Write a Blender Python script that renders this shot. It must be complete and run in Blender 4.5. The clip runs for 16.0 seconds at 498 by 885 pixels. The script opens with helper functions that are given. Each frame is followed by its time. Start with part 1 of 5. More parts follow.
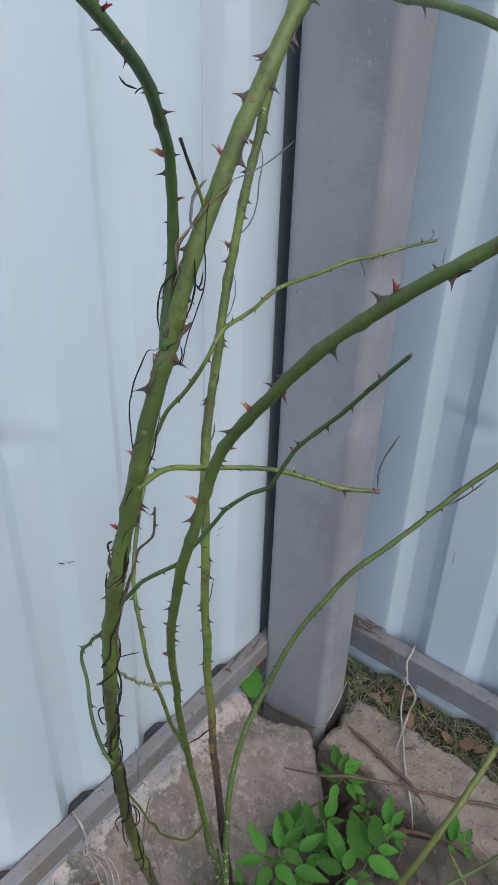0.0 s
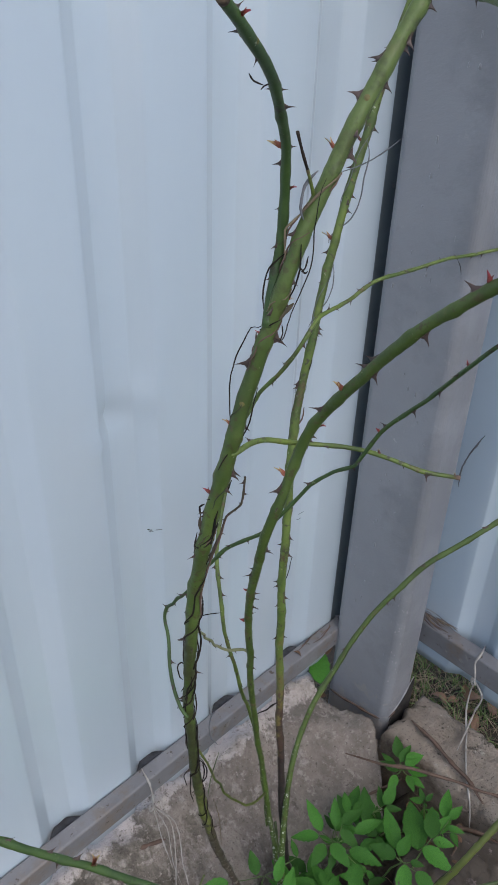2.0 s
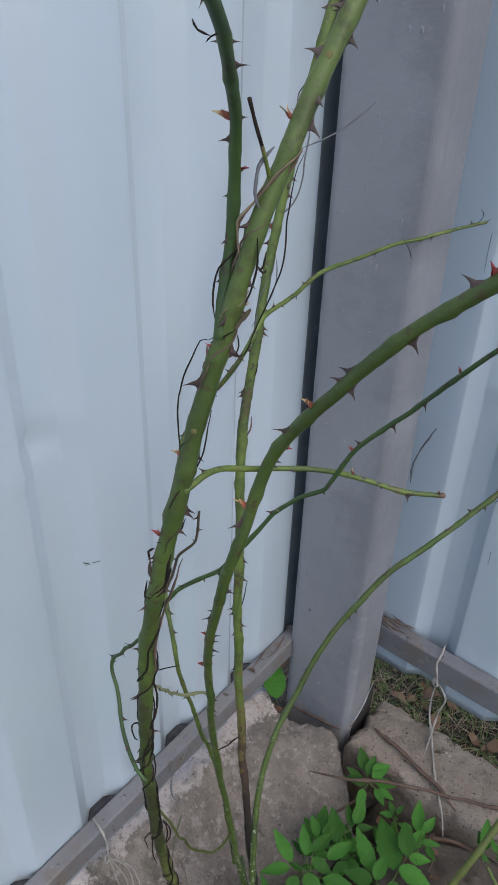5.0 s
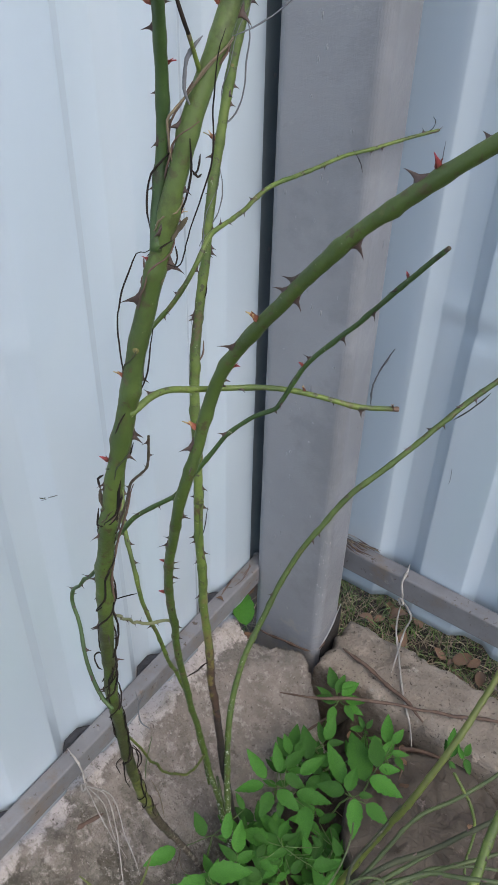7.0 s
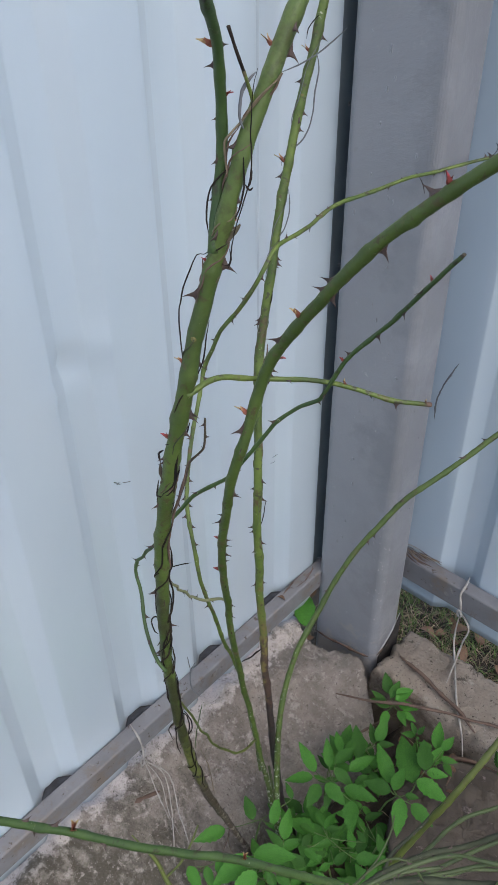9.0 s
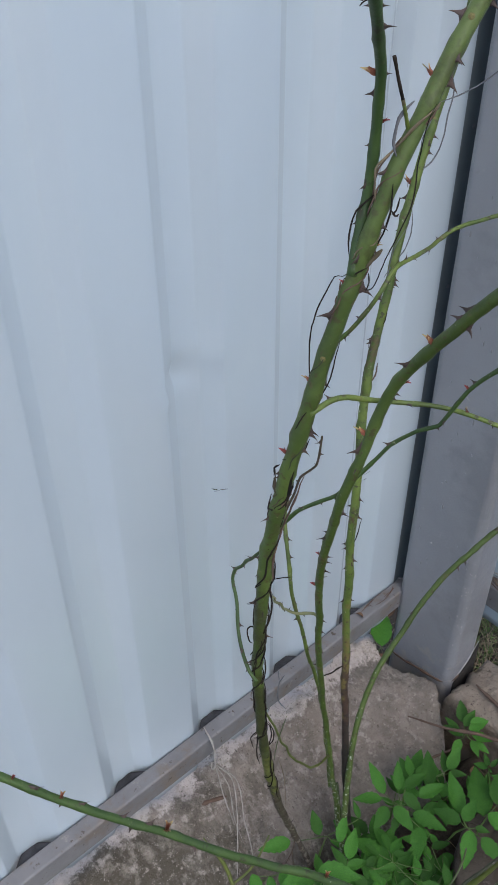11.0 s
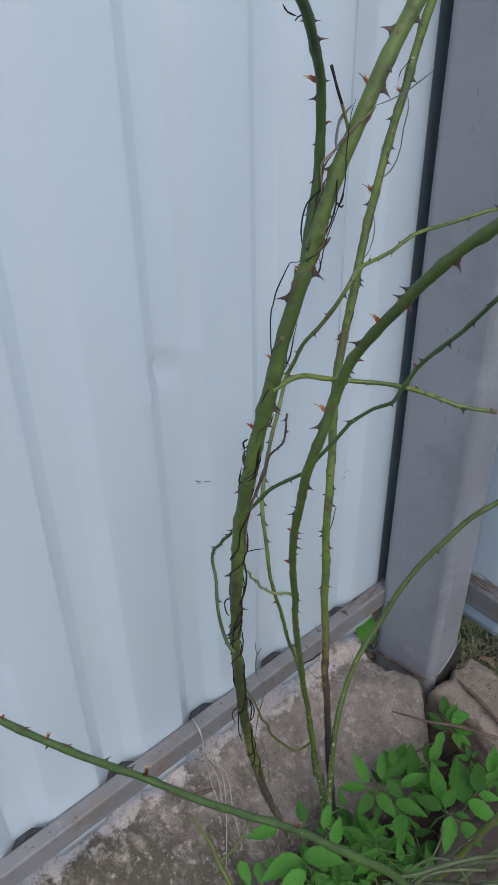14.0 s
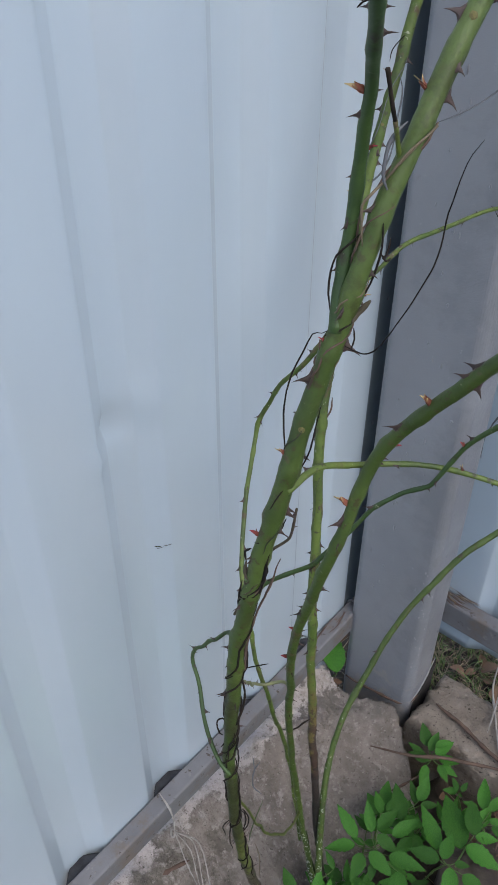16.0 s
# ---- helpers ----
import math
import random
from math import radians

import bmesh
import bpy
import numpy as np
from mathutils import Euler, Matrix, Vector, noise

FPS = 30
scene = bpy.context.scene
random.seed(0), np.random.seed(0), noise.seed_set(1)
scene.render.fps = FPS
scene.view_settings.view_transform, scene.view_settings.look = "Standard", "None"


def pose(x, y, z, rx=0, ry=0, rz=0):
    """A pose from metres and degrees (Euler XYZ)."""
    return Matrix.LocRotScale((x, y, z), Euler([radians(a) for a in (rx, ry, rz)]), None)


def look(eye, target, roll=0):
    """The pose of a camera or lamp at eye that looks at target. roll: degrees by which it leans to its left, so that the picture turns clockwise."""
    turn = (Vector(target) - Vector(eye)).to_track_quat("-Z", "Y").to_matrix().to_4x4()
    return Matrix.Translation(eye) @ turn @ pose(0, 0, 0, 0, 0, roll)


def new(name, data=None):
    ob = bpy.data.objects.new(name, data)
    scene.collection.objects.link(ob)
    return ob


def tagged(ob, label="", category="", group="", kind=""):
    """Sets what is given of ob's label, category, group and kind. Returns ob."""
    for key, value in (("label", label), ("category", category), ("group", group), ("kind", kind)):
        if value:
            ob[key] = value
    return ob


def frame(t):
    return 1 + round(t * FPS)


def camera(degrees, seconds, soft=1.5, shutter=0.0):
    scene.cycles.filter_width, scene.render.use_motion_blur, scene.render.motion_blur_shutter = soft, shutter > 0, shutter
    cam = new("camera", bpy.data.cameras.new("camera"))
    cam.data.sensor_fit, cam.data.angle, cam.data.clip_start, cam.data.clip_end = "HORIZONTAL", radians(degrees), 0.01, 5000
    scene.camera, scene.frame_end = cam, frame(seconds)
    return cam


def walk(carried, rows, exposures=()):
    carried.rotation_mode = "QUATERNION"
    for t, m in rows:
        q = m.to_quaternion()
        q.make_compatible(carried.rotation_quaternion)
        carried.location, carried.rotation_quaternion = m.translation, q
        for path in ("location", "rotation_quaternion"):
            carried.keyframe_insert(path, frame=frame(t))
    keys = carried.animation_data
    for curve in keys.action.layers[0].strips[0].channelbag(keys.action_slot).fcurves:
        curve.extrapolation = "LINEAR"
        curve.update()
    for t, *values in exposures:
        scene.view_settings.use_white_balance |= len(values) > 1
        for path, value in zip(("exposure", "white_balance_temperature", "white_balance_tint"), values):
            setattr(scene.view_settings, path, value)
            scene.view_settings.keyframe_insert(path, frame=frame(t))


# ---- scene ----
cam = camera(34.41, 16.0, soft=1.4)
PATH = [
    (0, (0.4387, -0.6225, 0.9691), (-0.0642, 0.0327, 0.4053), 1.81),
    (0.5, (0.4273, -0.6365, 0.9692), (-0.1248, -0.0327, 0.3942), 1.45),
    (1, (0.4316, -0.6401, 0.9719), (-0.1391, -0.0542, 0.3966), 1.61),
    (1.5, (0.4464, -0.6428, 0.9723), (-0.1257, -0.0563, 0.3990), 1.85),
    (2, (0.4561, -0.6507, 0.9750), (-0.1205, -0.0639, 0.4065), 1.95),
    (2.5, (0.4705, -0.6578, 0.9776), (-0.1120, -0.0687, 0.4175), 2.27),
    (3, (0.4776, -0.6576, 0.9777), (-0.1094, -0.0681, 0.4228), 2.71),
    (3.5, (0.4621, -0.6569, 0.9771), (-0.1276, -0.0683, 0.4241), 2.96),
    (4, (0.4366, -0.6503, 0.9777), (-0.1472, -0.0579, 0.4225), 3.00),
    (4.5, (0.4215, -0.6350, 0.9755), (-0.1462, -0.0311, 0.4160), 2.13),
    (5, (0.3950, -0.6096, 0.9507), (-0.1059, 0.0347, 0.3728), 2.01),
    (5.2, (0.3907, -0.5987, 0.9484), (-0.0782, 0.0630, 0.3633), 2.13),
    (7.3, (0.4032, -0.6013, 0.9367), (-0.0343, 0.0279, 0.2943), 1.45),
    (7.5, (0.4066, -0.6078, 0.9389), (-0.0427, 0.0175, 0.3009), 1.28),
    (8, (0.4316, -0.6210, 0.9478), (-0.0495, -0.0079, 0.3212), 0.71),
    (8.5, (0.4515, -0.6233, 0.9508), (-0.0592, -0.0308, 0.3277), -0.19),
    (9, (0.4512, -0.6278, 0.9528), (-0.0823, -0.0508, 0.3344), -0.76),
    (9.5, (0.4408, -0.6234, 0.9544), (-0.1053, -0.0573, 0.3368), -0.89),
    (9.7, (0.4289, -0.6281, 0.9535), (-0.1335, -0.0805, 0.3339), -1.20),
    (11.8, (0.4366, -0.6582, 0.9641), (-0.1623, -0.1365, 0.3565), -0.13),
    (12, (0.4462, -0.6629, 0.9630), (-0.1525, -0.1373, 0.3585), -0.00),
    (12.5, (0.4769, -0.6747, 0.9620), (-0.1276, -0.1432, 0.3687), 0.12),
    (13, (0.5039, -0.6772, 0.9619), (-0.1068, -0.1395, 0.3806), -0.28),
    (13.5, (0.5078, -0.6720, 0.9622), (-0.1061, -0.1324, 0.3860), -0.85),
    (14, (0.4869, -0.6717, 0.9604), (-0.1270, -0.1367, 0.3799), -0.97),
    (14.5, (0.4507, -0.6720, 0.9587), (-0.1532, -0.1372, 0.3678), -0.64),
    (15, (0.4150, -0.6616, 0.9579), (-0.1733, -0.1211, 0.3565), -0.21),
    (15.5, (0.3796, -0.6345, 0.9566), (-0.1809, -0.0752, 0.3459), -0.25),
    (16, (0.3484, -0.6071, 0.9507), (-0.1625, -0.0135, 0.3288), 0.28),
]
LIFT = 0.34
walk(cam, [(t, look(eye, target, roll)) for t, eye, target, roll in PATH], [(t, e + LIFT, k + 260, 10) for t, e, k in ((0.0, 0.68, 6560), (0.6, 0.50, 6350), (3.0, 0.44, 6400), (4.5, 0.44, 6380), (7.5, 0.82, 6700), (8.5, 0.68, 6560), (9.5, 0.62, 6480), (12.0, 0.42, 6380), (13.5, 0.45, 6400), (16.0, 0.48, 6380))])

# ---- light ----
world = bpy.data.worlds.new("sky")
scene.world = world
world.use_nodes = True
wn = world.node_tree.nodes
sky = wn.new("ShaderNodeTexSky")
sky.sky_type = "NISHITA"
sky.sun_disc = False
SUN_TO = Vector((0.62, -0.11, 0.78)).normalized()
sky.sun_elevation = math.asin(SUN_TO.z)
sky.sun_rotation = math.atan2(SUN_TO.x, SUN_TO.y)
sky.air_density, sky.dust_density, sky.ozone_density = 1.0, 2.4, 1.6
wn["Background"].inputs[1].default_value = 0.15
world.node_tree.links.new(sky.outputs[0], wn["Background"].inputs[0])
sun = new("sun", bpy.data.lights.new("sun", "SUN"))
sun.data.energy, sun.data.angle, sun.data.color = 0.55, radians(60), (1.0, 0.98, 0.95)
sun.matrix_basis = look(SUN_TO * 10, (0, 0, 0))


# ---- materials ----
def mat(name, base, second, scale=20.0, rough=0.6, rough2=None, metal=0.0, bump=0.2, bump_scale=200.0, bump_dist=0.001,
        spots=None, spot_scale=60.0, spot_at=0.62, streak=(1, 1, 1), vary=0.0, island=0.0, sss=0.0):
    """A surface of two mingled colours, spots of a third, fine relief and uneven gloss."""
    m = bpy.data.materials.new(name)
    m.use_nodes = True
    n, l = m.node_tree.nodes, m.node_tree.links
    b = n["Principled BSDF"]
    co = n.new("ShaderNodeTexCoord")
    mp = n.new("ShaderNodeMapping")
    mp.inputs["Scale"].default_value = streak
    l.new(co.outputs["Object"], mp.inputs[0])

    def noise_tex(s, detail=6.0, r=0.6):
        t = n.new("ShaderNodeTexNoise")
        t.inputs["Scale"].default_value, t.inputs["Detail"].default_value, t.inputs["Roughness"].default_value = s, detail, r
        l.new(mp.outputs[0], t.inputs["Vector"])
        return t

    def mix(a, c, fac):
        x = n.new("ShaderNodeMix")
        x.data_type = "RGBA"
        for v, k in ((a, 6), (c, 7)):
            if isinstance(v, tuple):
                x.inputs[k].default_value = (*v, 1)
            else:
                l.new(v, x.inputs[k])
        if isinstance(fac, float):
            x.inputs[0].default_value = fac
        else:
            l.new(fac, x.inputs[0])
        return x.outputs[2]

    def ramp(src, lo, hi):
        r = n.new("ShaderNodeMapRange")
        r.inputs[1].default_value, r.inputs[2].default_value = lo, hi
        l.new(src, r.inputs[0])
        return r.outputs[0]

    big = noise_tex(scale)
    col = mix(base, second, ramp(big.outputs[0], 0.35, 0.68))
    if spots:
        sp = noise_tex(spot_scale, 8.0, 0.7)
        col = mix(col, spots, ramp(sp.outputs[0], spot_at, spot_at + 0.08))
    if vary or island:
        hsv = n.new("ShaderNodeHueSaturation")
        if island:
            src = n.new("ShaderNodeNewGeometry").outputs["Random Per Island"]
        else:
            src = n.new("ShaderNodeObjectInfo").outputs["Random"]
        amount = vary or island
        r = n.new("ShaderNodeMapRange")
        r.inputs[3].default_value, r.inputs[4].default_value = 1 - amount, 1 + amount
        l.new(src, r.inputs[0])
        l.new(r.outputs[0], hsv.inputs["Value"])
        l.new(col, hsv.inputs["Color"])
        col = hsv.outputs[0]
    l.new(col, b.inputs["Base Color"])
    b.inputs["Metallic"].default_value = metal
    rr = n.new("ShaderNodeMapRange")
    rr.inputs[3].default_value, rr.inputs[4].default_value = rough, rough2 if rough2 is not None else min(1.0, rough + 0.15)
    l.new(big.outputs[0], rr.inputs[0])
    l.new(rr.outputs[0], b.inputs["Roughness"])
    if sss:
        b.inputs["Subsurface Weight"].default_value = sss
        b.inputs["Subsurface Radius"].default_value = (0.004, 0.006, 0.002)
    if bump:
        fine = noise_tex(bump_scale, 8.0, 0.65)
        bp = n.new("ShaderNodeBump")
        bp.inputs["Strength"].default_value, bp.inputs["Distance"].default_value = bump, bump_dist
        l.new(fine.outputs[0], bp.inputs["Height"])
        l.new(bp.outputs[0], b.inputs["Normal"])
    return m


M_SHEET = mat("sheet_paint", (0.48, 0.575, 0.655), (0.44, 0.535, 0.625), scale=5, rough=0.38, rough2=0.5, bump=0.06, bump_scale=25, bump_dist=0.004,
              spots=(0.36, 0.42, 0.49), spot_scale=90, spot_at=0.74, streak=(1, 1, 0.35))
M_POST = mat("post_paint", (0.252, 0.264, 0.290), (0.214, 0.225, 0.251), scale=9, rough=0.30, rough2=0.48, bump=0.5, bump_scale=240, bump_dist=0.0012,
             spots=(0.225, 0.232, 0.25), spot_scale=130, spot_at=0.7)
M_RAIL = mat("rail_paint", (0.172, 0.176, 0.189), (0.135, 0.137, 0.147), scale=25, rough=0.55, rough2=0.75, bump=0.35, bump_scale=260,
             spots=(0.125, 0.10, 0.08), spot_scale=45, spot_at=0.62)
M_DARK = mat("dark_strip", (0.115, 0.145, 0.160), (0.085, 0.108, 0.122), scale=15, rough=0.5, bump=0.3, spots=(0.10, 0.11, 0.11), spot_scale=160, spot_at=0.70)
# near-black colour for the shade at the foot of the post
M_GAPSHADE = mat("gap_shade", (0.030, 0.026, 0.025), (0.018, 0.016, 0.016), scale=60, rough=0.85, bump=0.5)
# near-black colour for the shade in the grooves behind the rail
M_POCKETSHADE = mat("pocket_shade", (0.056, 0.060, 0.072), (0.034, 0.036, 0.042), scale=90, rough=0.95, bump=0.8, bump_scale=300, bump_dist=0.002)
M_CHIP = mat("chipped_paint", (0.36, 0.36, 0.375), (0.27, 0.27, 0.285), scale=90, rough=0.7, bump=0.6)
M_CONC = mat("concrete", (0.32, 0.275, 0.235), (0.21, 0.18, 0.15), scale=18, rough=0.9, rough2=1.0, bump=1.0, bump_scale=150, bump_dist=0.007,
             spots=(0.095, 0.083, 0.068), spot_scale=48, spot_at=0.58)


def layer(material, colour, scale, lo, hi, slope=(0, 0, 0), offset=0.0, detail=7.0):
    """Lays a ragged patch of colour over a material: noise plus a slope across the place decides where it lies."""
    n, l = material.node_tree.nodes, material.node_tree.links
    b = n["Principled BSDF"]
    was = b.inputs["Base Color"].links[0].from_socket
    co = n.new("ShaderNodeTexCoord")
    t = n.new("ShaderNodeTexNoise")
    t.inputs["Scale"].default_value, t.inputs["Detail"].default_value, t.inputs["Roughness"].default_value = scale, detail, 0.68
    l.new(co.outputs["Object"], t.inputs["Vector"])
    dot = n.new("ShaderNodeVectorMath")
    dot.operation = "DOT_PRODUCT"
    dot.inputs[1].default_value = slope
    l.new(co.outputs["Object"], dot.inputs[0])
    add = n.new("ShaderNodeMath")
    l.new(t.outputs[0], add.inputs[0])
    l.new(dot.outputs["Value"], add.inputs[1])
    r = n.new("ShaderNodeMapRange")
    r.inputs[1].default_value, r.inputs[2].default_value = lo + offset, hi + offset
    l.new(add.outputs[0], r.inputs[0])
    x = n.new("ShaderNodeMix")
    x.data_type = "RGBA"
    l.new(r.outputs[0], x.inputs[0])
    l.new(was, x.inputs[6])
    x.inputs[7].default_value = (*colour, 1)
    l.new(x.outputs[2], b.inputs["Base Color"])


M_FOOT = mat("footing_concrete", (0.250, 0.220, 0.195), (0.160, 0.140, 0.123), scale=26, rough=0.9, rough2=1.0, bump=1.0, bump_scale=150, bump_dist=0.007,
             spots=(0.15, 0.13, 0.11), spot_scale=48, spot_at=0.6)
layer(M_FOOT, (0.085, 0.077, 0.060), 13, 0.58, 0.76, (1.4, -1.6, 0), 0.50)
layer(M_FOOT, (0.165, 0.150, 0.135), 30, 0.44, 0.60, (-5.9, 5.4, 0), -0.88)
layer(M_FOOT, (0.48, 0.438, 0.415), 36, 0.46, 0.55, (-11.0, 0.5, 0), -0.29)
layer(M_FOOT, (0.16, 0.11, 0.085), 60, 0.68, 0.76)
layer(M_FOOT, (0.085, 0.074, 0.064), 150, 0.66, 0.72)
layer(M_FOOT, (0.30, 0.272, 0.245), 48, 0.50, 0.72)
layer(M_FOOT, (0.36, 0.33, 0.305), 55, 0.55, 0.68)
layer(M_FOOT, (0.12, 0.104, 0.088), 34, 0.60, 0.70)
layer(M_FOOT, (0.34, 0.306, 0.28), 110, 0.57, 0.68)
layer(M_FOOT, (0.15, 0.130, 0.112), 70, 0.57, 0.68)
layer(M_FOOT, (0.095, 0.083, 0.070), 260, 0.60, 0.66)
layer(M_FOOT, (0.42, 0.39, 0.36), 320, 0.63, 0.68)
layer(M_CONC, (0.115, 0.085, 0.06), 16, 0.55, 0.75, (0, -4.0, 0), 0.06)
layer(M_CONC, (0.36, 0.33, 0.29), 90, 0.59, 0.68)
layer(M_CONC, (0.055, 0.045, 0.036), 140, 0.60, 0.66)
layer(M_CONC, (0.42, 0.37, 0.32), 60, 0.66, 0.72)
layer(M_CONC, (0.10, 0.085, 0.070), 280, 0.60, 0.66)
M_SHEET.node_tree.nodes["Principled BSDF"].inputs["Coat Weight"].default_value = 1.0
M_SHEET.node_tree.nodes["Principled BSDF"].inputs["Coat Roughness"].default_value = 0.20
M_SHEET.node_tree.nodes["Principled BSDF"].inputs["Coat IOR"].default_value = 2.3
layer(M_POST, (0.34, 0.345, 0.36), 38, 0.665, 0.70, (0, 0, -0.05))
layer(M_POST, (0.15, 0.145, 0.15), 6, 0.60, 0.75)
layer(M_POST, (0.28, 0.288, 0.305), 80, 0.64, 0.71)
# shading put into the paint: darker towards +x, holds down the sunlit side
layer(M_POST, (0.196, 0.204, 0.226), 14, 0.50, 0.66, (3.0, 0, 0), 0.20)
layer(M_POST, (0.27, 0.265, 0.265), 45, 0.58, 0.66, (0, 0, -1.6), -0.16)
layer(M_RAIL, (0.15, 0.13, 0.115), 24, 0.54, 0.66)
layer(M_RAIL, (0.24, 0.232, 0.225), 60, 0.62, 0.72)
layer(M_RAIL, (0.07, 0.055, 0.045), 110, 0.61, 0.66)


def cracks(material, scale, width, colour, deep):
    """A net of dark cracks, sunk into the surface."""
    n, l = material.node_tree.nodes, material.node_tree.links
    b = n["Principled BSDF"]
    was = b.inputs["Base Color"].links[0].from_socket
    co = n.new("ShaderNodeTexCoord")
    warp = n.new("ShaderNodeTexNoise")
    warp.inputs["Scale"].default_value = scale * 0.7
    l.new(co.outputs["Object"], warp.inputs["Vector"])
    off = n.new("ShaderNodeVectorMath")
    off.operation = "SCALE"
    off.inputs["Scale"].default_value = 0.5 / scale
    l.new(warp.outputs["Color"], off.inputs[0])
    add = n.new("ShaderNodeVectorMath")
    l.new(co.outputs["Object"], add.inputs[0])
    l.new(off.outputs[0], add.inputs[1])
    v = n.new("ShaderNodeTexVoronoi")
    v.feature = "DISTANCE_TO_EDGE"
    v.inputs["Scale"].default_value = scale
    l.new(add.outputs[0], v.inputs["Vector"])
    r = n.new("ShaderNodeMapRange")
    r.inputs[1].default_value, r.inputs[2].default_value = width * 0.3, width
    l.new(v.outputs["Distance"], r.inputs[0])
    x = n.new("ShaderNodeMix")
    x.data_type = "RGBA"
    l.new(r.outputs[0], x.inputs[0])
    x.inputs[6].default_value = (*colour, 1)
    l.new(was, x.inputs[7])
    l.new(x.outputs[2], b.inputs["Base Color"])
    bp = n.new("ShaderNodeBump")
    bp.inputs["Distance"].default_value = deep
    l.new(r.outputs[0], bp.inputs["Height"])
    l.new(b.inputs["Normal"].links[0].from_socket, bp.inputs["Normal"])
    l.new(bp.outputs[0], b.inputs["Normal"])

M_SOIL = mat("soil", (0.060, 0.045, 0.032), (0.028, 0.022, 0.016), scale=30, rough=0.95, rough2=1.0, bump=1.0, bump_scale=110, bump_dist=0.006,
             spots=(0.12, 0.09, 0.06), spot_scale=70, spot_at=0.64)
layer(M_SOIL, (0.10, 0.085, 0.062), 4.0, 0.50, 0.66)
M_STUMP = mat("stump_wood", (0.080, 0.066, 0.052), (0.048, 0.039, 0.031), scale=22, rough=0.85, rough2=0.95, bump=0.7, bump_scale=90, bump_dist=0.003,
              spots=(0.22, 0.18, 0.17), spot_scale=45, spot_at=0.62)
M_CANE = mat("cane_bark", (0.070, 0.112, 0.023), (0.044, 0.080, 0.014), scale=26, rough=0.42, rough2=0.62, bump=0.45, bump_scale=330, bump_dist=0.0009,
             spots=(0.13, 0.13, 0.04), spot_scale=85, spot_at=0.62, sss=0.05)
M_SHOOT = mat("shoot_bark", (0.120, 0.170, 0.034), (0.053, 0.097, 0.017), scale=38, rough=0.45, bump=0.4, bump_scale=360, bump_dist=0.0008,
              spots=(0.15, 0.12, 0.05), spot_scale=75, spot_at=0.62, sss=0.08)
M_OLIVE = mat("olive_bark", (0.106, 0.132, 0.027), (0.061, 0.083, 0.019), scale=34, rough=0.5, bump=0.4, bump_scale=300, bump_dist=0.0008,
              spots=(0.13, 0.075, 0.04), spot_scale=70, spot_at=0.62, sss=0.05)
M_DEAD = mat("dead_cane", (0.046, 0.056, 0.030), (0.026, 0.034, 0.018), scale=45, rough=0.75, bump=0.6, bump_scale=260, bump_dist=0.001,
             spots=(0.16, 0.15, 0.13), spot_scale=90, spot_at=0.62)
M_OLD = mat("old_bark", (0.050, 0.038, 0.028), (0.085, 0.075, 0.045), scale=60, rough=0.8, bump=0.8, bump_scale=300, bump_dist=0.0015,
            spots=(0.17, 0.15, 0.12), spot_scale=120, spot_at=0.66)
M_THORN = mat("thorn", (0.075, 0.048, 0.042), (0.036, 0.027, 0.025), scale=120, rough=0.5, bump=0.1, vary=0.35)
M_BUD = mat("bud", (0.22, 0.035, 0.035), (0.13, 0.050, 0.03), scale=4, rough=0.45, bump=0.1, vary=0.3)
M_BUDTIP = mat("bud_tip", (0.24, 0.075, 0.045), (0.15, 0.050, 0.030), scale=5, rough=0.5, bump=0.1, vary=0.3)
layer(M_BUDTIP, (0.46, 0.36, 0.17), 2.5, 0.92, 1.15, (0, 0, 0.95))
layer(M_BUD, (0.34, 0.045, 0.065), 2.5, 0.85, 1.2, (0, 0, 0.9))
M_SCAR = mat("scar", (0.20, 0.19, 0.06), (0.07, 0.05, 0.03), scale=420, rough=0.7, bump=0.4)
M_PAD = mat("thorn_base", (0.082, 0.066, 0.034), (0.060, 0.042, 0.030), scale=3, rough=0.55, bump=0.3, vary=0.3)
M_PALE = mat("pale_shoot", (0.20, 0.215, 0.115), (0.14, 0.165, 0.075), scale=50, rough=0.55, bump=0.4, bump_scale=300, bump_dist=0.0008, spots=(0.12, 0.09, 0.05), spot_scale=80, spot_at=0.63)
M_CUT = mat("cut_pith", (0.125, 0.088, 0.060), (0.060, 0.040, 0.028), scale=420, rough=0.8, bump=0.3)
M_VINE = mat("dry_vine", (0.010, 0.009, 0.009), (0.034, 0.027, 0.022), scale=80, rough=0.8, bump=0.3)
M_TENDRIL = mat("tendril", (0.17, 0.135, 0.085), (0.09, 0.072, 0.05), scale=80, rough=0.7, bump=0.3)
M_GREY = mat("grey_stem", (0.13, 0.14, 0.155), (0.09, 0.095, 0.105), scale=90, rough=0.7, bump=0.3)
M_STRING = mat("string", (0.38, 0.365, 0.345), (0.24, 0.225, 0.21), scale=120, rough=0.9, bump=0.6, bump_scale=900)
M_LEAF = mat("leaf", (0.043, 0.148, 0.018), (0.022, 0.088, 0.012), scale=40, rough=0.62, rough2=0.75, bump=0.15, bump_scale=90, bump_dist=0.0008, vary=0.42, sss=0.15)
M_LEAFSTEM = mat("leaf_stalk", (0.085, 0.155, 0.035), (0.06, 0.11, 0.03), scale=60, rough=0.5, bump=0.1)
M_GRASS = mat("grass", (0.125, 0.19, 0.05), (0.075, 0.125, 0.03), scale=30, rough=0.6, bump=0.1, island=0.5)
M_STRAW = mat("straw", (0.32, 0.25, 0.165), (0.18, 0.135, 0.085), scale=40, rough=0.8, bump=0.2, island=0.4)
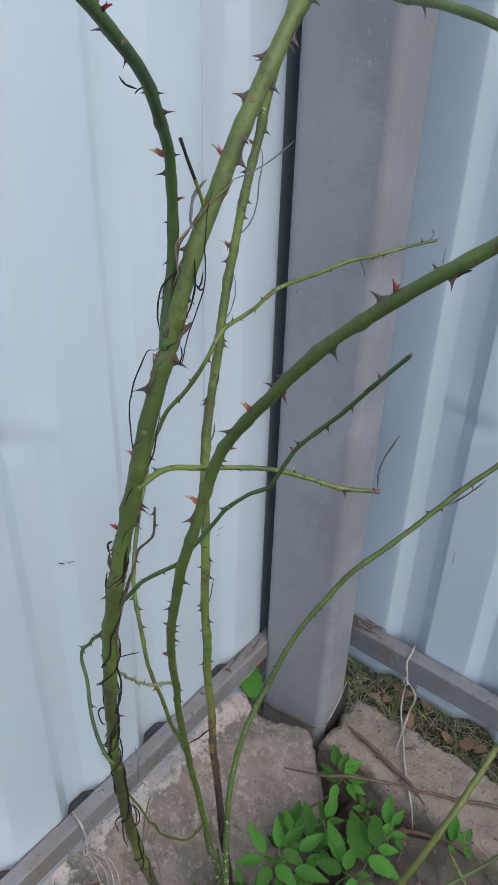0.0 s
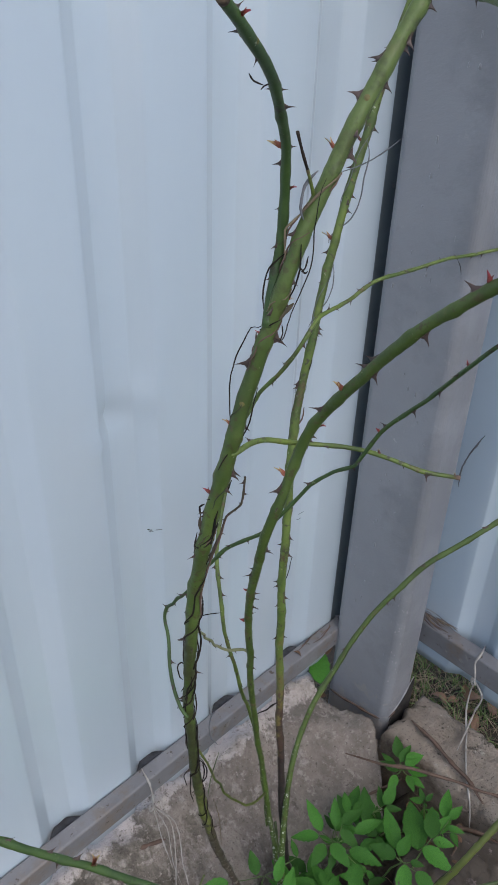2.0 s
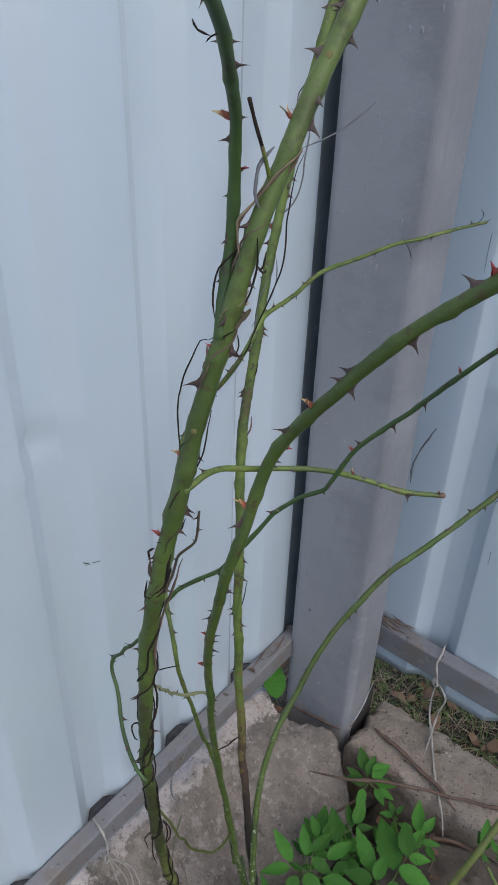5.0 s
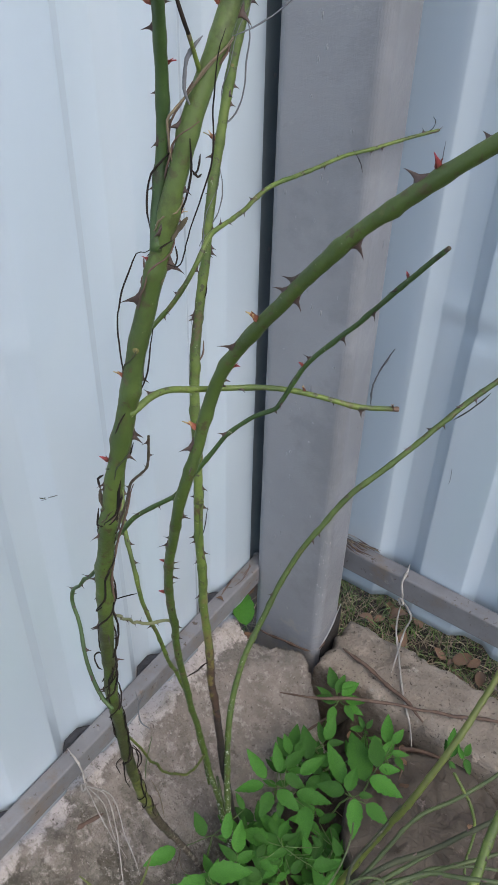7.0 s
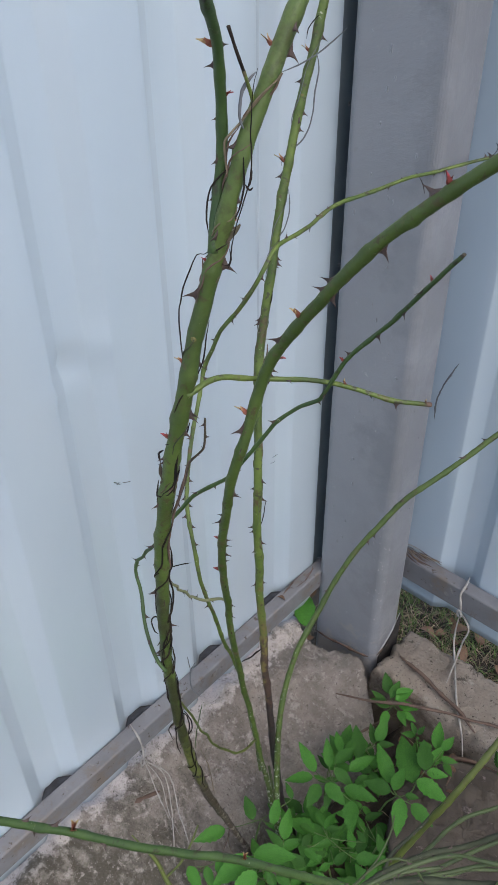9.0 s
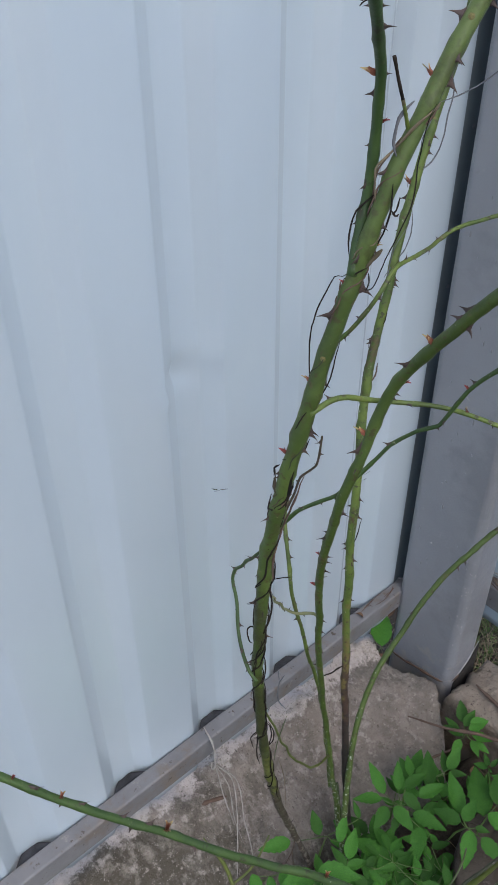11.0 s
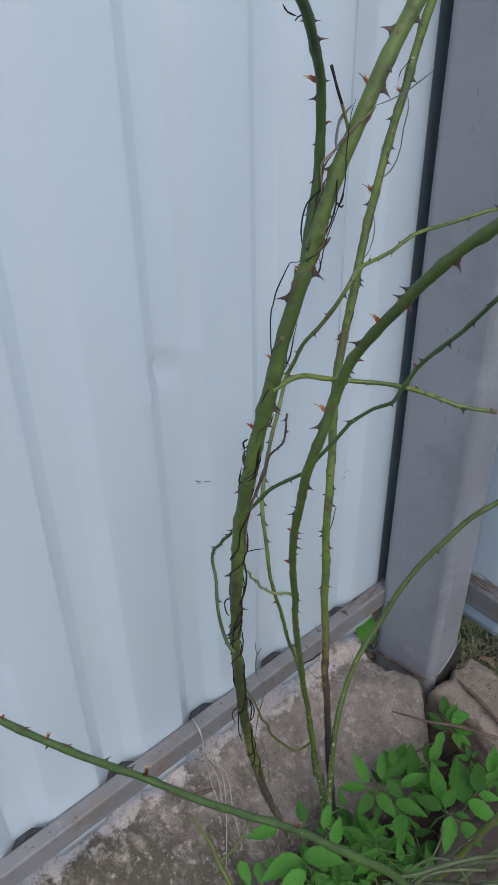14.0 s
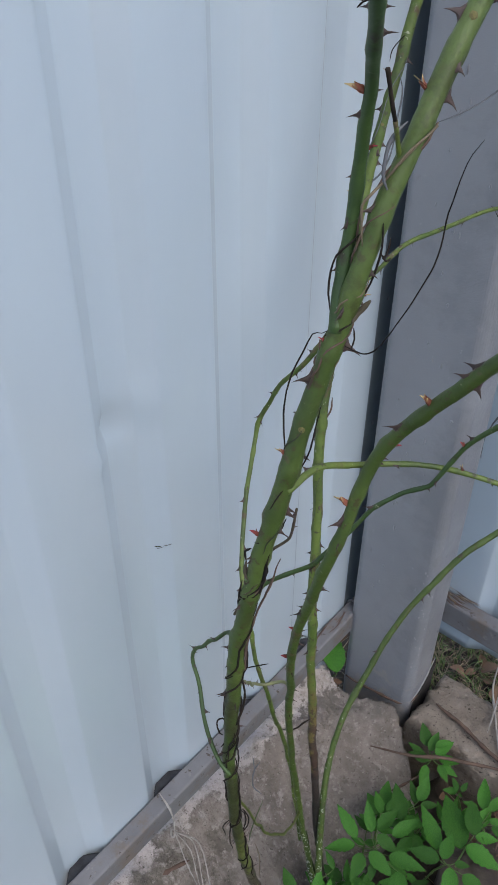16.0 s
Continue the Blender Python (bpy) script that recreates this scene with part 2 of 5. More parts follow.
M_DRYLEAF = mat("dry_leaf", (0.17, 0.095, 0.055), (0.10, 0.062, 0.036), scale=90, rough=0.75, bump=0.4, bump_scale=300, vary=0.35)
M_TWIG = mat("brown_twig", (0.13, 0.085, 0.065), (0.075, 0.05, 0.04), scale=70, rough=0.8, bump=0.5, bump_scale=350)
M_BACK = mat("shoot_far", (0.072, 0.105, 0.036), (0.036, 0.054, 0.021), scale=40, rough=0.5, bump=0.2)


M_LEAF.node_tree.nodes["Principled BSDF"].inputs["Specular IOR Level"].default_value = 0.25
M_VINE.node_tree.nodes["Principled BSDF"].inputs["Specular IOR Level"].default_value = 0.15
cracks(M_STUMP, 80, 0.010, (0.050, 0.040, 0.036), 0.0007)
layer(M_STUMP, (0.055, 0.044, 0.038), 30, 0.55, 0.66)
layer(M_STUMP, (0.21, 0.19, 0.18), 14, 0.60, 0.75)
layer(M_CANE, (0.040, 0.070, 0.014), 22, 0.48, 0.64)
layer(M_CANE, (0.085, 0.066, 0.032), 42, 0.60, 0.68)
layer(M_CANE, (0.052, 0.052, 0.018), 120, 0.575, 0.63)
layer(M_CANE, (0.20, 0.22, 0.12), 260, 0.66, 0.70)
layer(M_SHOOT, (0.048, 0.078, 0.018), 24, 0.47, 0.62)
layer(M_SHOOT, (0.080, 0.060, 0.030), 60, 0.57, 0.65)
layer(M_SHOOT, (0.045, 0.050, 0.024), 150, 0.58, 0.63)
layer(M_SHOOT, (0.32, 0.34, 0.24), 260, 0.64, 0.68)
layer(M_OLIVE, (0.080, 0.060, 0.030), 40, 0.64, 0.72)
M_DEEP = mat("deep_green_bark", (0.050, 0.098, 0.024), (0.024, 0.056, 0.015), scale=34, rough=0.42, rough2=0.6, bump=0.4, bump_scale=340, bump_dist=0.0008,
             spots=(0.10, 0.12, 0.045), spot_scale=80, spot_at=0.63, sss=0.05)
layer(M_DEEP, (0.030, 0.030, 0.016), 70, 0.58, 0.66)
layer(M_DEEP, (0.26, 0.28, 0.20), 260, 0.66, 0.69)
M_FOOTBARK = M_CANE.copy()
layer(M_FOOTBARK, (0.090, 0.136, 0.034), 24, 0.40, 0.75, (0, 0, 2.2), 1.75)
layer(M_FOOTBARK, (0.052, 0.072, 0.018), 75, 0.55, 0.67, (0, 0, 0.1), 0.05)
layer(M_FOOTBARK, (0.036, 0.044, 0.015), 46, 0.50, 0.62, (0, 0, -1.2), -0.63)
layer(M_FOOTBARK, (0.030, 0.024, 0.018), 110, 0.58, 0.63, (0, 0, -0.3), -0.06)
layer(M_FOOTBARK, (0.120, 0.140, 0.036), 40, 0.44, 0.58, (0, 0, -2.5), -0.87)
layer(M_FOOTBARK, (0.052, 0.038, 0.025), 60, 0.56, 0.63, (0, 0, -0.5), -0.13)
layer(M_FOOTBARK, (0.028, 0.026, 0.018), 140, 0.54, 0.60, (0, 0, -0.4), -0.11)
layer(M_FOOTBARK, (0.060, 0.046, 0.036), 80, 0.42, 0.52, (0, 0, -3.2), -0.84)
layer(M_FOOTBARK, (0.24, 0.22, 0.19), 150, 0.63, 0.68, (0, 0, -0.6), -0.16)
M_FLECK, M_FLECKSHOOT = M_CANE.copy(), M_SHOOT.copy()
for m in (M_FLECK, M_FLECKSHOOT):
    layer(m, (0.52, 0.54, 0.52), 330, 0.525, 0.555, (0, 0, -0.45))
M_STALKBARK = M_SHOOT.copy()
layer(M_STALKBARK, (0.135, 0.110, 0.040), 60, 0.40, 0.60, (0, 0, -2.0), -0.66)
layer(M_STALKBARK, (0.055, 0.034, 0.026), 70, 0.45, 0.53, (0, 0, -1.8), -0.52)
layer(M_STALKBARK, (0.030, 0.022, 0.020), 110, 0.50, 0.56, (0, 0, -1.8), -0.46)
layer(M_STALKBARK, (0.020, 0.017, 0.016), 45, 0.50, 0.56, (0, 0, -2.4), -0.45)


# ---- mesh tools ----
def mesh(name, verts, faces, material, smooth=True):
    me = bpy.data.meshes.new(name)
    me.from_pydata([tuple(v) for v in verts], [], faces)
    for m in material if isinstance(material, (list, tuple)) else (material,):
        me.materials.append(m)
    if smooth:
        me.polygons.foreach_set("use_smooth", [True] * len(me.polygons))
    me.update()
    return me


def thing(name, at, label, category, group="", kind=""):
    """An empty at the base of a thing, whose parts hang under it."""
    ob = new(name)
    ob.empty_display_size = 0.02
    ob.location = at
    ob.matrix_basis = Matrix.Translation(at)
    return tagged(ob, label, category, group, kind)


def under(name, data, parent, label="", m=None):
    """A part: a mesh in world places, or at the pose m, under its thing or its part."""
    ob = new(name, data)
    ob.parent = parent
    ob.matrix_parent_inverse = parent.matrix_basis.inverted() if parent.parent is None else Matrix.Identity(4)
    if m is not None:
        ob.matrix_basis = m
    return tagged(ob, label) if label else ob


def part(name, bm, material, parent, label=""):
    me = bpy.data.meshes.new(name)
    bm.to_mesh(me)
    bm.free()
    me.materials.append(material)
    return under(name, me, parent, label)


def spline(points, step=0.004):
    """Points along a smooth curve through the given ones."""
    p = np.array(points, float)
    p = np.vstack([2 * p[0] - p[1], p, 2 * p[-1] - p[-2]])
    out = []
    for i in range(1, len(p) - 2):
        a, b, c, d = p[i - 1:i + 3]
        n = max(2, int(np.linalg.norm(c - b) / step))
        for t in np.linspace(0, 1, n, endpoint=False):
            out.append(0.5 * (2 * b + (c - a) * t + (2 * a - 5 * b + 4 * c - d) * t * t + (3 * b - a - 3 * c + d) * t ** 3))
    out.append(p[-2])
    return np.array(out)


def frames(line):
    """Tangent and two cross directions at each point of a line."""
    tan = np.gradient(line, axis=0)
    tan /= np.linalg.norm(tan, axis=1)[:, None] + 1e-12
    u = np.cross(tan[0], (0.3, 0.9, 0.2))
    u /= np.linalg.norm(u)
    us = []
    for t in tan:
        u = u - (u @ t) * t
        u /= np.linalg.norm(u)
        us.append(u)
    us = np.array(us)
    return tan, us, np.cross(tan, us)


def tube(line, radii, sides=12, lumps=0.0, seed=0):
    """A closed tube along a line, with slightly uneven thickness and domed ends."""
    line = np.asarray(line, float)
    r = np.interp(np.linspace(0, 1, len(line)), np.linspace(0, 1, len(radii)), radii)
    if lumps:
        s = np.r_[0, np.cumsum(np.linalg.norm(np.diff(line, axis=0), axis=1))]
        r = r * np.array([1 + lumps * noise.noise((v * 45, seed * 3.7, 0.0)) for v in s])
        at, nodes = 0.02 + 0.01 * (seed % 3), []
        while at < s[-1]:
            r = r * (1 + 1.1 * lumps * np.exp(-((s - at) / 0.0035) ** 2))
            nodes.append((at, 2.4 * len(nodes) + seed))
            at += 0.030 + 0.022 * noise.noise((at * 31, seed * 1.7, 5.0))
    tan, u, w = frames(line)
    ang = np.linspace(0, 2 * math.pi, sides, endpoint=False)
    ring = np.cos(ang)[None, :, None] * u[:, None] + np.sin(ang)[None, :, None] * w[:, None]
    ends0 = line[0] - tan[0] * r[0] * 0.35
    ends1 = line[-1] + tan[-1] * r[-1] * 0.35
    skin = line[:, None] + ring * r[:, None, None]
    if lumps:
        for at, turn in nodes if sides > 7 else ():
            swell = min(0.22, 0.0005 / r[0]) * r * np.exp(-((s - at) / (0.0022 + 0.35 * r)) ** 2)
            skin += ring * swell[:, None, None] * np.clip(np.cos(ang - turn), 0, 1)[None, :, None]
        for i in range(len(line)):
            for k in range(sides):
                skin[i, k] += ring[i, k] * r[i] * (0.06 * noise.noise(Vector(skin[i, k]) * 190) + 0.04 * noise.noise(Vector(skin[i, k]) * 420))
    verts = list(skin.reshape(-1, 3))
    faces = []
    for i in range(len(line) - 1):
        for k in range(sides):
            a, b = i * sides + k, i * sides + (k + 1) % sides
            faces.append((a, b, b + sides, a + sides))
    n = len(verts)
    verts += [ends0, ends1]
    for k in range(sides):
        faces.append((n, (k + 1) % sides, k))
        faces.append((n + 1, n - sides + k, n - sides + (k + 1) % sides))
    return verts, faces


def rounded_box(size, r=0.003, cuts=0):
    bm = bmesh.new()
    bmesh.ops.create_cube(bm, size=1.0)
    bmesh.ops.scale(bm, vec=size, verts=bm.verts)
    bmesh.ops.bevel(bm, geom=list(bm.edges), offset=r, segments=3, profile=0.5, affect="EDGES")
    if cuts:
        bmesh.ops.subdivide_edges(bm, edges=list(bm.edges), cuts=cuts, use_grid_fill=True)
    return bm


# ---- ground ----
def ground_height(x, y):
    h = 0.004
    if (y > 0.055 or x < -0.01) and (abs(x) < 6 and abs(y) < 6):
        h = -0.062
    elif x < 0.19 and y > -0.95:
        h = 0.004 - 0.085 * min(1.0, (0.19 - x) / 0.035)
    elif y > -0.07 and x < 0.82:
        h = -0.03
    h += 0.010 * noise.noise((x * 9, y * 9, 1.3)) + 0.004 * noise.noise((x * 41, y * 41, 2.1))
    return h


def axis(near0, near1, step, far):
    inner = list(np.arange(near0, near1 + 1e-9, step))
    outer, d = [], step * 2
    v = near1
    while v < far:
        v += d
        outer.append(v)
        d *= 1.5
    lower, d, v = [], step * 2, near0
    while v > -far:
        v -= d
        lower.append(v)
        d *= 1.5
    return lower[::-1] + inner + outer


gx, gy = axis(-0.4, 0.8, 0.012, 400), axis(-1.0, 0.6, 0.012, 400)
gv = [(x, y, ground_height(x, y)) for y in gy for x in gx]
gf = [(j * len(gx) + i, j * len(gx) + i + 1, (j + 1) * len(gx) + i + 1, (j + 1) * len(gx) + i) for j in range(len(gy) - 1) for i in range(len(gx) - 1)]
tagged(new("ground", mesh("ground", gv, gf, M_SOIL)), "dark brown garden soil with crumbs and litter", "soil", kind="structure")

# ---- fence sheets ----
PITCH, FLAT, SLOPE, GROOVE, RISE, DEEP = 0.1155, 0.0565, 0.0165, 0.026, 0.0165, 0.0120


def fold(s):
    """Depth of the folded sheet at s along it."""
    s = s % PITCH
    if s < FLAT:
        return 0.0
    if s < FLAT + SLOPE:
        return -DEEP * (s - FLAT) / SLOPE
    if s < FLAT + SLOPE + GROOVE:
        return -DEEP
    return -DEEP * (PITCH - s) / RISE


def sheet(start, end, phase, lo, hi, dents=()):
    """The sheet in its own plane: along, depth, height; 0.5 mm thick, with small bent corners at the folds."""
    stops = set()
    k = math.floor((start - phase) / PITCH) - 1
    while phase + k * PITCH < end + PITCH:
        base = phase + k * PITCH
        for c in (0, FLAT, FLAT + SLOPE, FLAT + SLOPE + GROOVE):
            for d in (-0.0013, -0.0005, 0.0005, 0.0013):
                stops.add(base + c + d)
        for c in (0.2, 0.4, 0.6, 0.8):
            stops.add(base + FLAT * c)
        k += 1
    along = [start] + sorted(s for s in stops if start < s < end) + [end]

    def soft(s):
        return (fold(s - phase - 0.0013) + 2 * fold(s - phase) + fold(s - phase + 0.0013)) / 4

    heights = list(np.arange(lo, min(hi, 1.05), 0.012)) + [1.2, 1.5, hi]
    front, back = [], []
    for z in heights:
        for s in along:
            d = soft(s) + 0.0006 * noise.noise((s * 7, z * 3.5, 4.4))
            for ds, dz, size, deep in dents:
                q = ((s - ds) / size) ** 2 + ((z - dz) / (size * 0.6)) ** 2
                d -= deep * math.exp(-q)
            front.append((s, d, z))
            back.append((s, d - 0.0006, z))
    n, c = len(front), len(along)
    faces = []
    for j in range(len(heights) - 1):
        for i in range(c - 1):
            a = j * c + i
            faces.append((a, a + 1, a + c + 1, a + c))
            faces.append((n + a, n + a + c, n + a + c + 1, n + a + 1))
    for i in range(c - 1):
        faces.append((i, n + i, n + i + 1, i + 1))
    return front + back, faces


SHEET_X, SHEET_Y = 0.0, 0.094
v, f = sheet(-2.6, -0.015, -0.4135, 0.075, 1.9, dents=((-0.336, 0.615, 0.015, 0.0065), (-0.308, 0.622, 0.013, -0.0050), (-0.358, 0.603, 0.010, -0.0030)))
tagged(new("wall_west", mesh("wall_west", [(SHEET_X + d, s, z) for s, d, z in v], f, M_SHEET)), "pale blue-grey painted corrugated steel fence sheet", "fence", kind="structure")
v, f = sheet(-0.01, 2.8, 0.0745, 0.066, 1.9, dents=((0.165, 0.525, 0.017, -0.0060), (0.192, 0.508, 0.017, 0.0070), (0.208, 0.50, 0.012, -0.003)))
tagged(new("wall_north", mesh("wall_north", [(s, SHEET_Y - d, z) for s, d, z in v], [q[::-1] for q in f], M_SHEET)), "pale blue-grey corrugated steel sheet with a jagged lower edge", "fence", kind="structure")

# ---- post, rails, dark strip ----
bm = bmesh.new()
bmesh.ops.create_cube(bm, size=1.0)
bmesh.ops.scale(bm, vec=(0.101, 0.058, 1.95), verts=bm.verts)
bmesh.ops.bevel(bm, geom=[e for e in bm.edges if abs((e.verts[0].co - e.verts[1].co).z) > 1], offset=0.012, segments=8, profile=0.5, affect="EDGES")
bmesh.ops.translate(bm, vec=(0.0635, 0.007, 0.935), verts=bm.verts)
post = thing("fence_post", (0.0635, 0.007, -0.03), "square grey-painted steel fence post with rounded corners", "post")
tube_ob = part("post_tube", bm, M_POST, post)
for p in tube_ob.data.polygons:
    p.use_smooth = False


weld = [(0.020, -0.0225, 0.028), (0.040, -0.0235, 0.030), (0.065, -0.0232, 0.036), (0.090, -0.0235, 0.041), (0.106, -0.020, 0.044), (0.1135, -0.010, 0.046), (0.1142, 0.008, 0.048), (0.114, 0.030, 0.050)]
v, f = tube(spline(weld), (0.0010, 0.0014, 0.0010), 6, 0.6, 4)
under("weld_seam", mesh("weld_seam", v, f, M_TWIG), post, "rough welded seam at the foot")

under("flaked_edge", mesh("flaked_edge", *tube(spline([(0.1125, -0.0165, 0.046), (0.1145, -0.004, 0.052), (0.1150, 0.010, 0.062), (0.1148, 0.022, 0.076), (0.1145, 0.034, 0.092)]), (0.0003, 0.0006, 0.0004), 6, 0.9, 9), M_CHIP), post, "pale flaking paint at the foot")

# thin dark plate added to paint the gap's shade on the post's +x face
skirt = [(0.1144, -0.010, -0.04), (0.1144, 0.036, -0.04), (0.1144, 0.036, 0.088), (0.1144, 0.024, 0.072), (0.1144, 0.010, 0.056), (0.1144, -0.002, 0.046), (0.1144, -0.010, 0.040)]
under("foot_plate", mesh("foot_plate", skirt + [(x + 0.0012, y, z) for x, y, z in skirt], [(0, 1, 2, 3, 4, 5, 6), (13, 12, 11, 10, 9, 8, 7)] + [(k, (k + 1) % 7, 7 + (k + 1) % 7, 7 + k) for k in range(7)], M_GAPSHADE, False), post, "thin dark plate that stands in for the gap's shade at the foot")


def blob_mesh(name, material, seed, flat):
    """A small uneven drop that sits on a surface; it faces +z."""
    verts, faces, k = [], [], 8
    for ring, z in ((1.0, -0.05), (0.85, 0.4), (0.45, 0.8)):
        for i in range(k):
            a = 2 * math.pi * i / k
            q = ring * (1 + 0.5 * noise.noise((math.cos(a) * 1.3, math.sin(a) * 1.3, seed)))
            verts.append((q * math.cos(a), q * math.sin(a), z * flat))
    verts.append((0, 0, flat))
    for j in range(2):
        for i in range(k):
            faces.append((j * k + i, j * k + (i + 1) % k, (j + 1) * k + (i + 1) % k, (j + 1) * k + i))
    for i in range(k):
        faces.append((2 * k + i, 2 * k + (i + 1) % k, 3 * k))
    return mesh(name, verts, faces, material)


DROPS = [blob_mesh("paint_drop", M_POST, s, 0.6) for s in (1.0, 4.0, 8.0)]
CHIPS = [blob_mesh("paint_chip", M_CHIP, s, 0.12) for s in (2.0, 5.0, 9.0)]
dice = random.Random(12)
for k in range(70):
    z, size = dice.uniform(0.08, 0.95), dice.uniform(0.0007, 0.0017)
    if dice.random() < 0.72:
        m = pose(dice.uniform(0.028, 0.100), -0.022, z, 90, 0, 0)
    else:
        m = pose(0.114, dice.uniform(-0.008, 0.022), z, 90, 0, 90)
    under("paint_drop", DROPS[k % 3], post, "", m @ Matrix.Diagonal((size, size * dice.uniform(1, 3.2), size, 1)))
for k in range(34):
    z, size = min(0.5, max(0.05, dice.gauss(0.19, 0.07))), dice.uniform(0.0003, 0.0011)
    a = min(88, max(2, dice.gauss(42, 24)))
    m = pose(0.102 + 0.012 * math.sin(radians(a)), -0.010 - 0.012 * math.cos(radians(a)), z, 90, 0, a)
    under("paint_chip", CHIPS[k % 3], post, "", m @ Matrix.Diagonal((size, size * dice.uniform(0.8, 2.8), size, 1)))


def rail(name, a, b, size, label):
    a, b = Vector(a), Vector(b)
    bm = rounded_box(((b - a).length, size[0], size[1]), 0.0025)
    turn = (b - a).to_track_quat("X", "Z").to_matrix().to_4x4()
    bmesh.ops.transform(bm, matrix=Matrix.Translation((a + b) / 2) @ turn, verts=bm.verts)
    ob = thing(name, (a + b) / 2, label, "rail")
    part("rail_tube", bm, M_RAIL, ob)
    for end in (a, b):
        side = (b - a).normalized() * (0.001 if end is a else -0.001)
        ring = [end + side + turn.to_3x3() @ Vector((0, size[0] * 0.5 * c, size[1] * 0.5 * s)) for c, s in ((-1, -1), (-1, 1), (1, 1), (1, -1), (-1, -1))]
        under("weld_bead", mesh("weld_bead", *tube(spline(ring, 0.002), (0.0012, 0.0018, 0.0012), 6, 0.5, 2), M_RAIL), ob, "rough weld bead")
    return ob


rail("fence_rail", (0.0100, -2.6, 0.135), (0.0100, -0.0040, 0.135), (0.018, 0.031), "weathered grey square steel rail along the bottom of the fence")
rail("fence_rail", (0.050, 0.0825, 0.1335), (2.8, 0.0825, 0.1335), (0.020, 0.038), "weathered grey square steel rail below the corrugated sheet")
# dark wedges added in each groove to deepen the shade above the rail
for k in range(-3, 3):
    mid = -0.4135 + k * PITCH + FLAT + SLOPE + GROOVE / 2
    verts, faces = [], []
    for i in range(13):
        q = -1 + i / 6
        y, top = mid + 0.024 * q, (1 - q * q) * (0.0022 + 0.002 * noise.noise((k * 3.1, q * 3, 1.0)))
        back = -DEEP * min(1.0, 1.6 * (1 - abs(q))) - 0.0005
        verts += [(0.0012, y, 0.136), (0.0008, y, 0.1395 + 0.35 * top), ((back + 0.001) / 2, y, 0.1395 + 0.6 * top), (back, y, 0.1395 + top), (back, y, 0.136)]
    for i in range(12):
        faces += [(5 * i + j, 5 * i + 5 + j, 5 * i + 6 + j, 5 * i + 1 + j) for j in range(4)]
    tagged(new("dirt_pocket", mesh("dirt_pocket", verts, faces, M_POCKETSHADE)), "dark filler that stands in for shade between the rail and the sheet", "dirt", "dirt on the rail")
# dark plate that fills the gap between the west sheet and the post
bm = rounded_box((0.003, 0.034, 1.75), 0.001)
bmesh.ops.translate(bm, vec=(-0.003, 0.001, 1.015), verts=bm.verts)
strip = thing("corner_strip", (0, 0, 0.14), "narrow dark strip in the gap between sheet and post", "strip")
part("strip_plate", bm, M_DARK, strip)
SCREW = blob_mesh("screw", M_RAIL, 6.0, 0.5)
for z in (0.27, 0.43, 0.58, 0.74, 0.90):
    under("screw", SCREW, strip, "", pose(-0.0014, 0.003, z, 90, 0, 90) @ Matrix.Diagonal((0.0022, 0.0022, 0.0022, 1)))


# ---- concrete ----
def slab(name, x0, x1, y0, y1, top, low, seed, label, material, step=0.006, wear=0.006, crest=None):
    """A worn block: a fine grid over the top that rolls over its edges and down the sides."""
    xs, ys = np.arange(x0 - 0.02, x1 + 0.0201, step), np.arange(y0 - 0.02, y1 + 0.0201, step)
    verts, faces = [], []
    for y in ys:
        for x in xs:
            ragged = 0.010 * noise.noise((x * 26, y * 26, seed)) + 0.004 * noise.noise((x * 90, y * 90, seed + 2))
            d = min(x - x0, x1 - x, y - y0, y1 - y) + ragged
            lift = 0.0 if crest is None else 0.010 * math.exp(-((y - crest) / 0.03) ** 2) - (0.016 if y > crest + 0.012 else 0.0)
            z = top + lift + wear * noise.noise((x * 14, y * 14, seed + 5)) + 0.0034 * noise.noise((x * 60, y * 60, seed + 7)) + 0.0022 * noise.noise((x * 150, y * 150, seed + 9)) - 0.004 * max(0.0, noise.noise((x * 95, y * 95, seed + 13)) - 0.35)
            if d < 0.010:
                z -= 0.010 - math.sqrt(max(0.0, 1e-4 - (0.010 - max(d, 0)) ** 2))
            px, py = min(max(x, x0), x1), min(max(y, y0), y1)
            if d < 0:
                z = max(low, z + d * 8)
            verts.append((px + (x - px) * 0.25, py + (y - py) * 0.25, z))
    c = len(xs)
    for j in range(len(ys) - 1):
        for i in range(c - 1):
            faces.append((j * c + i, j * c + i + 1, (j + 1) * c + i + 1, (j + 1) * c + i))
    return tagged(new(name, mesh(name, verts, faces, material)), label, "concrete block")


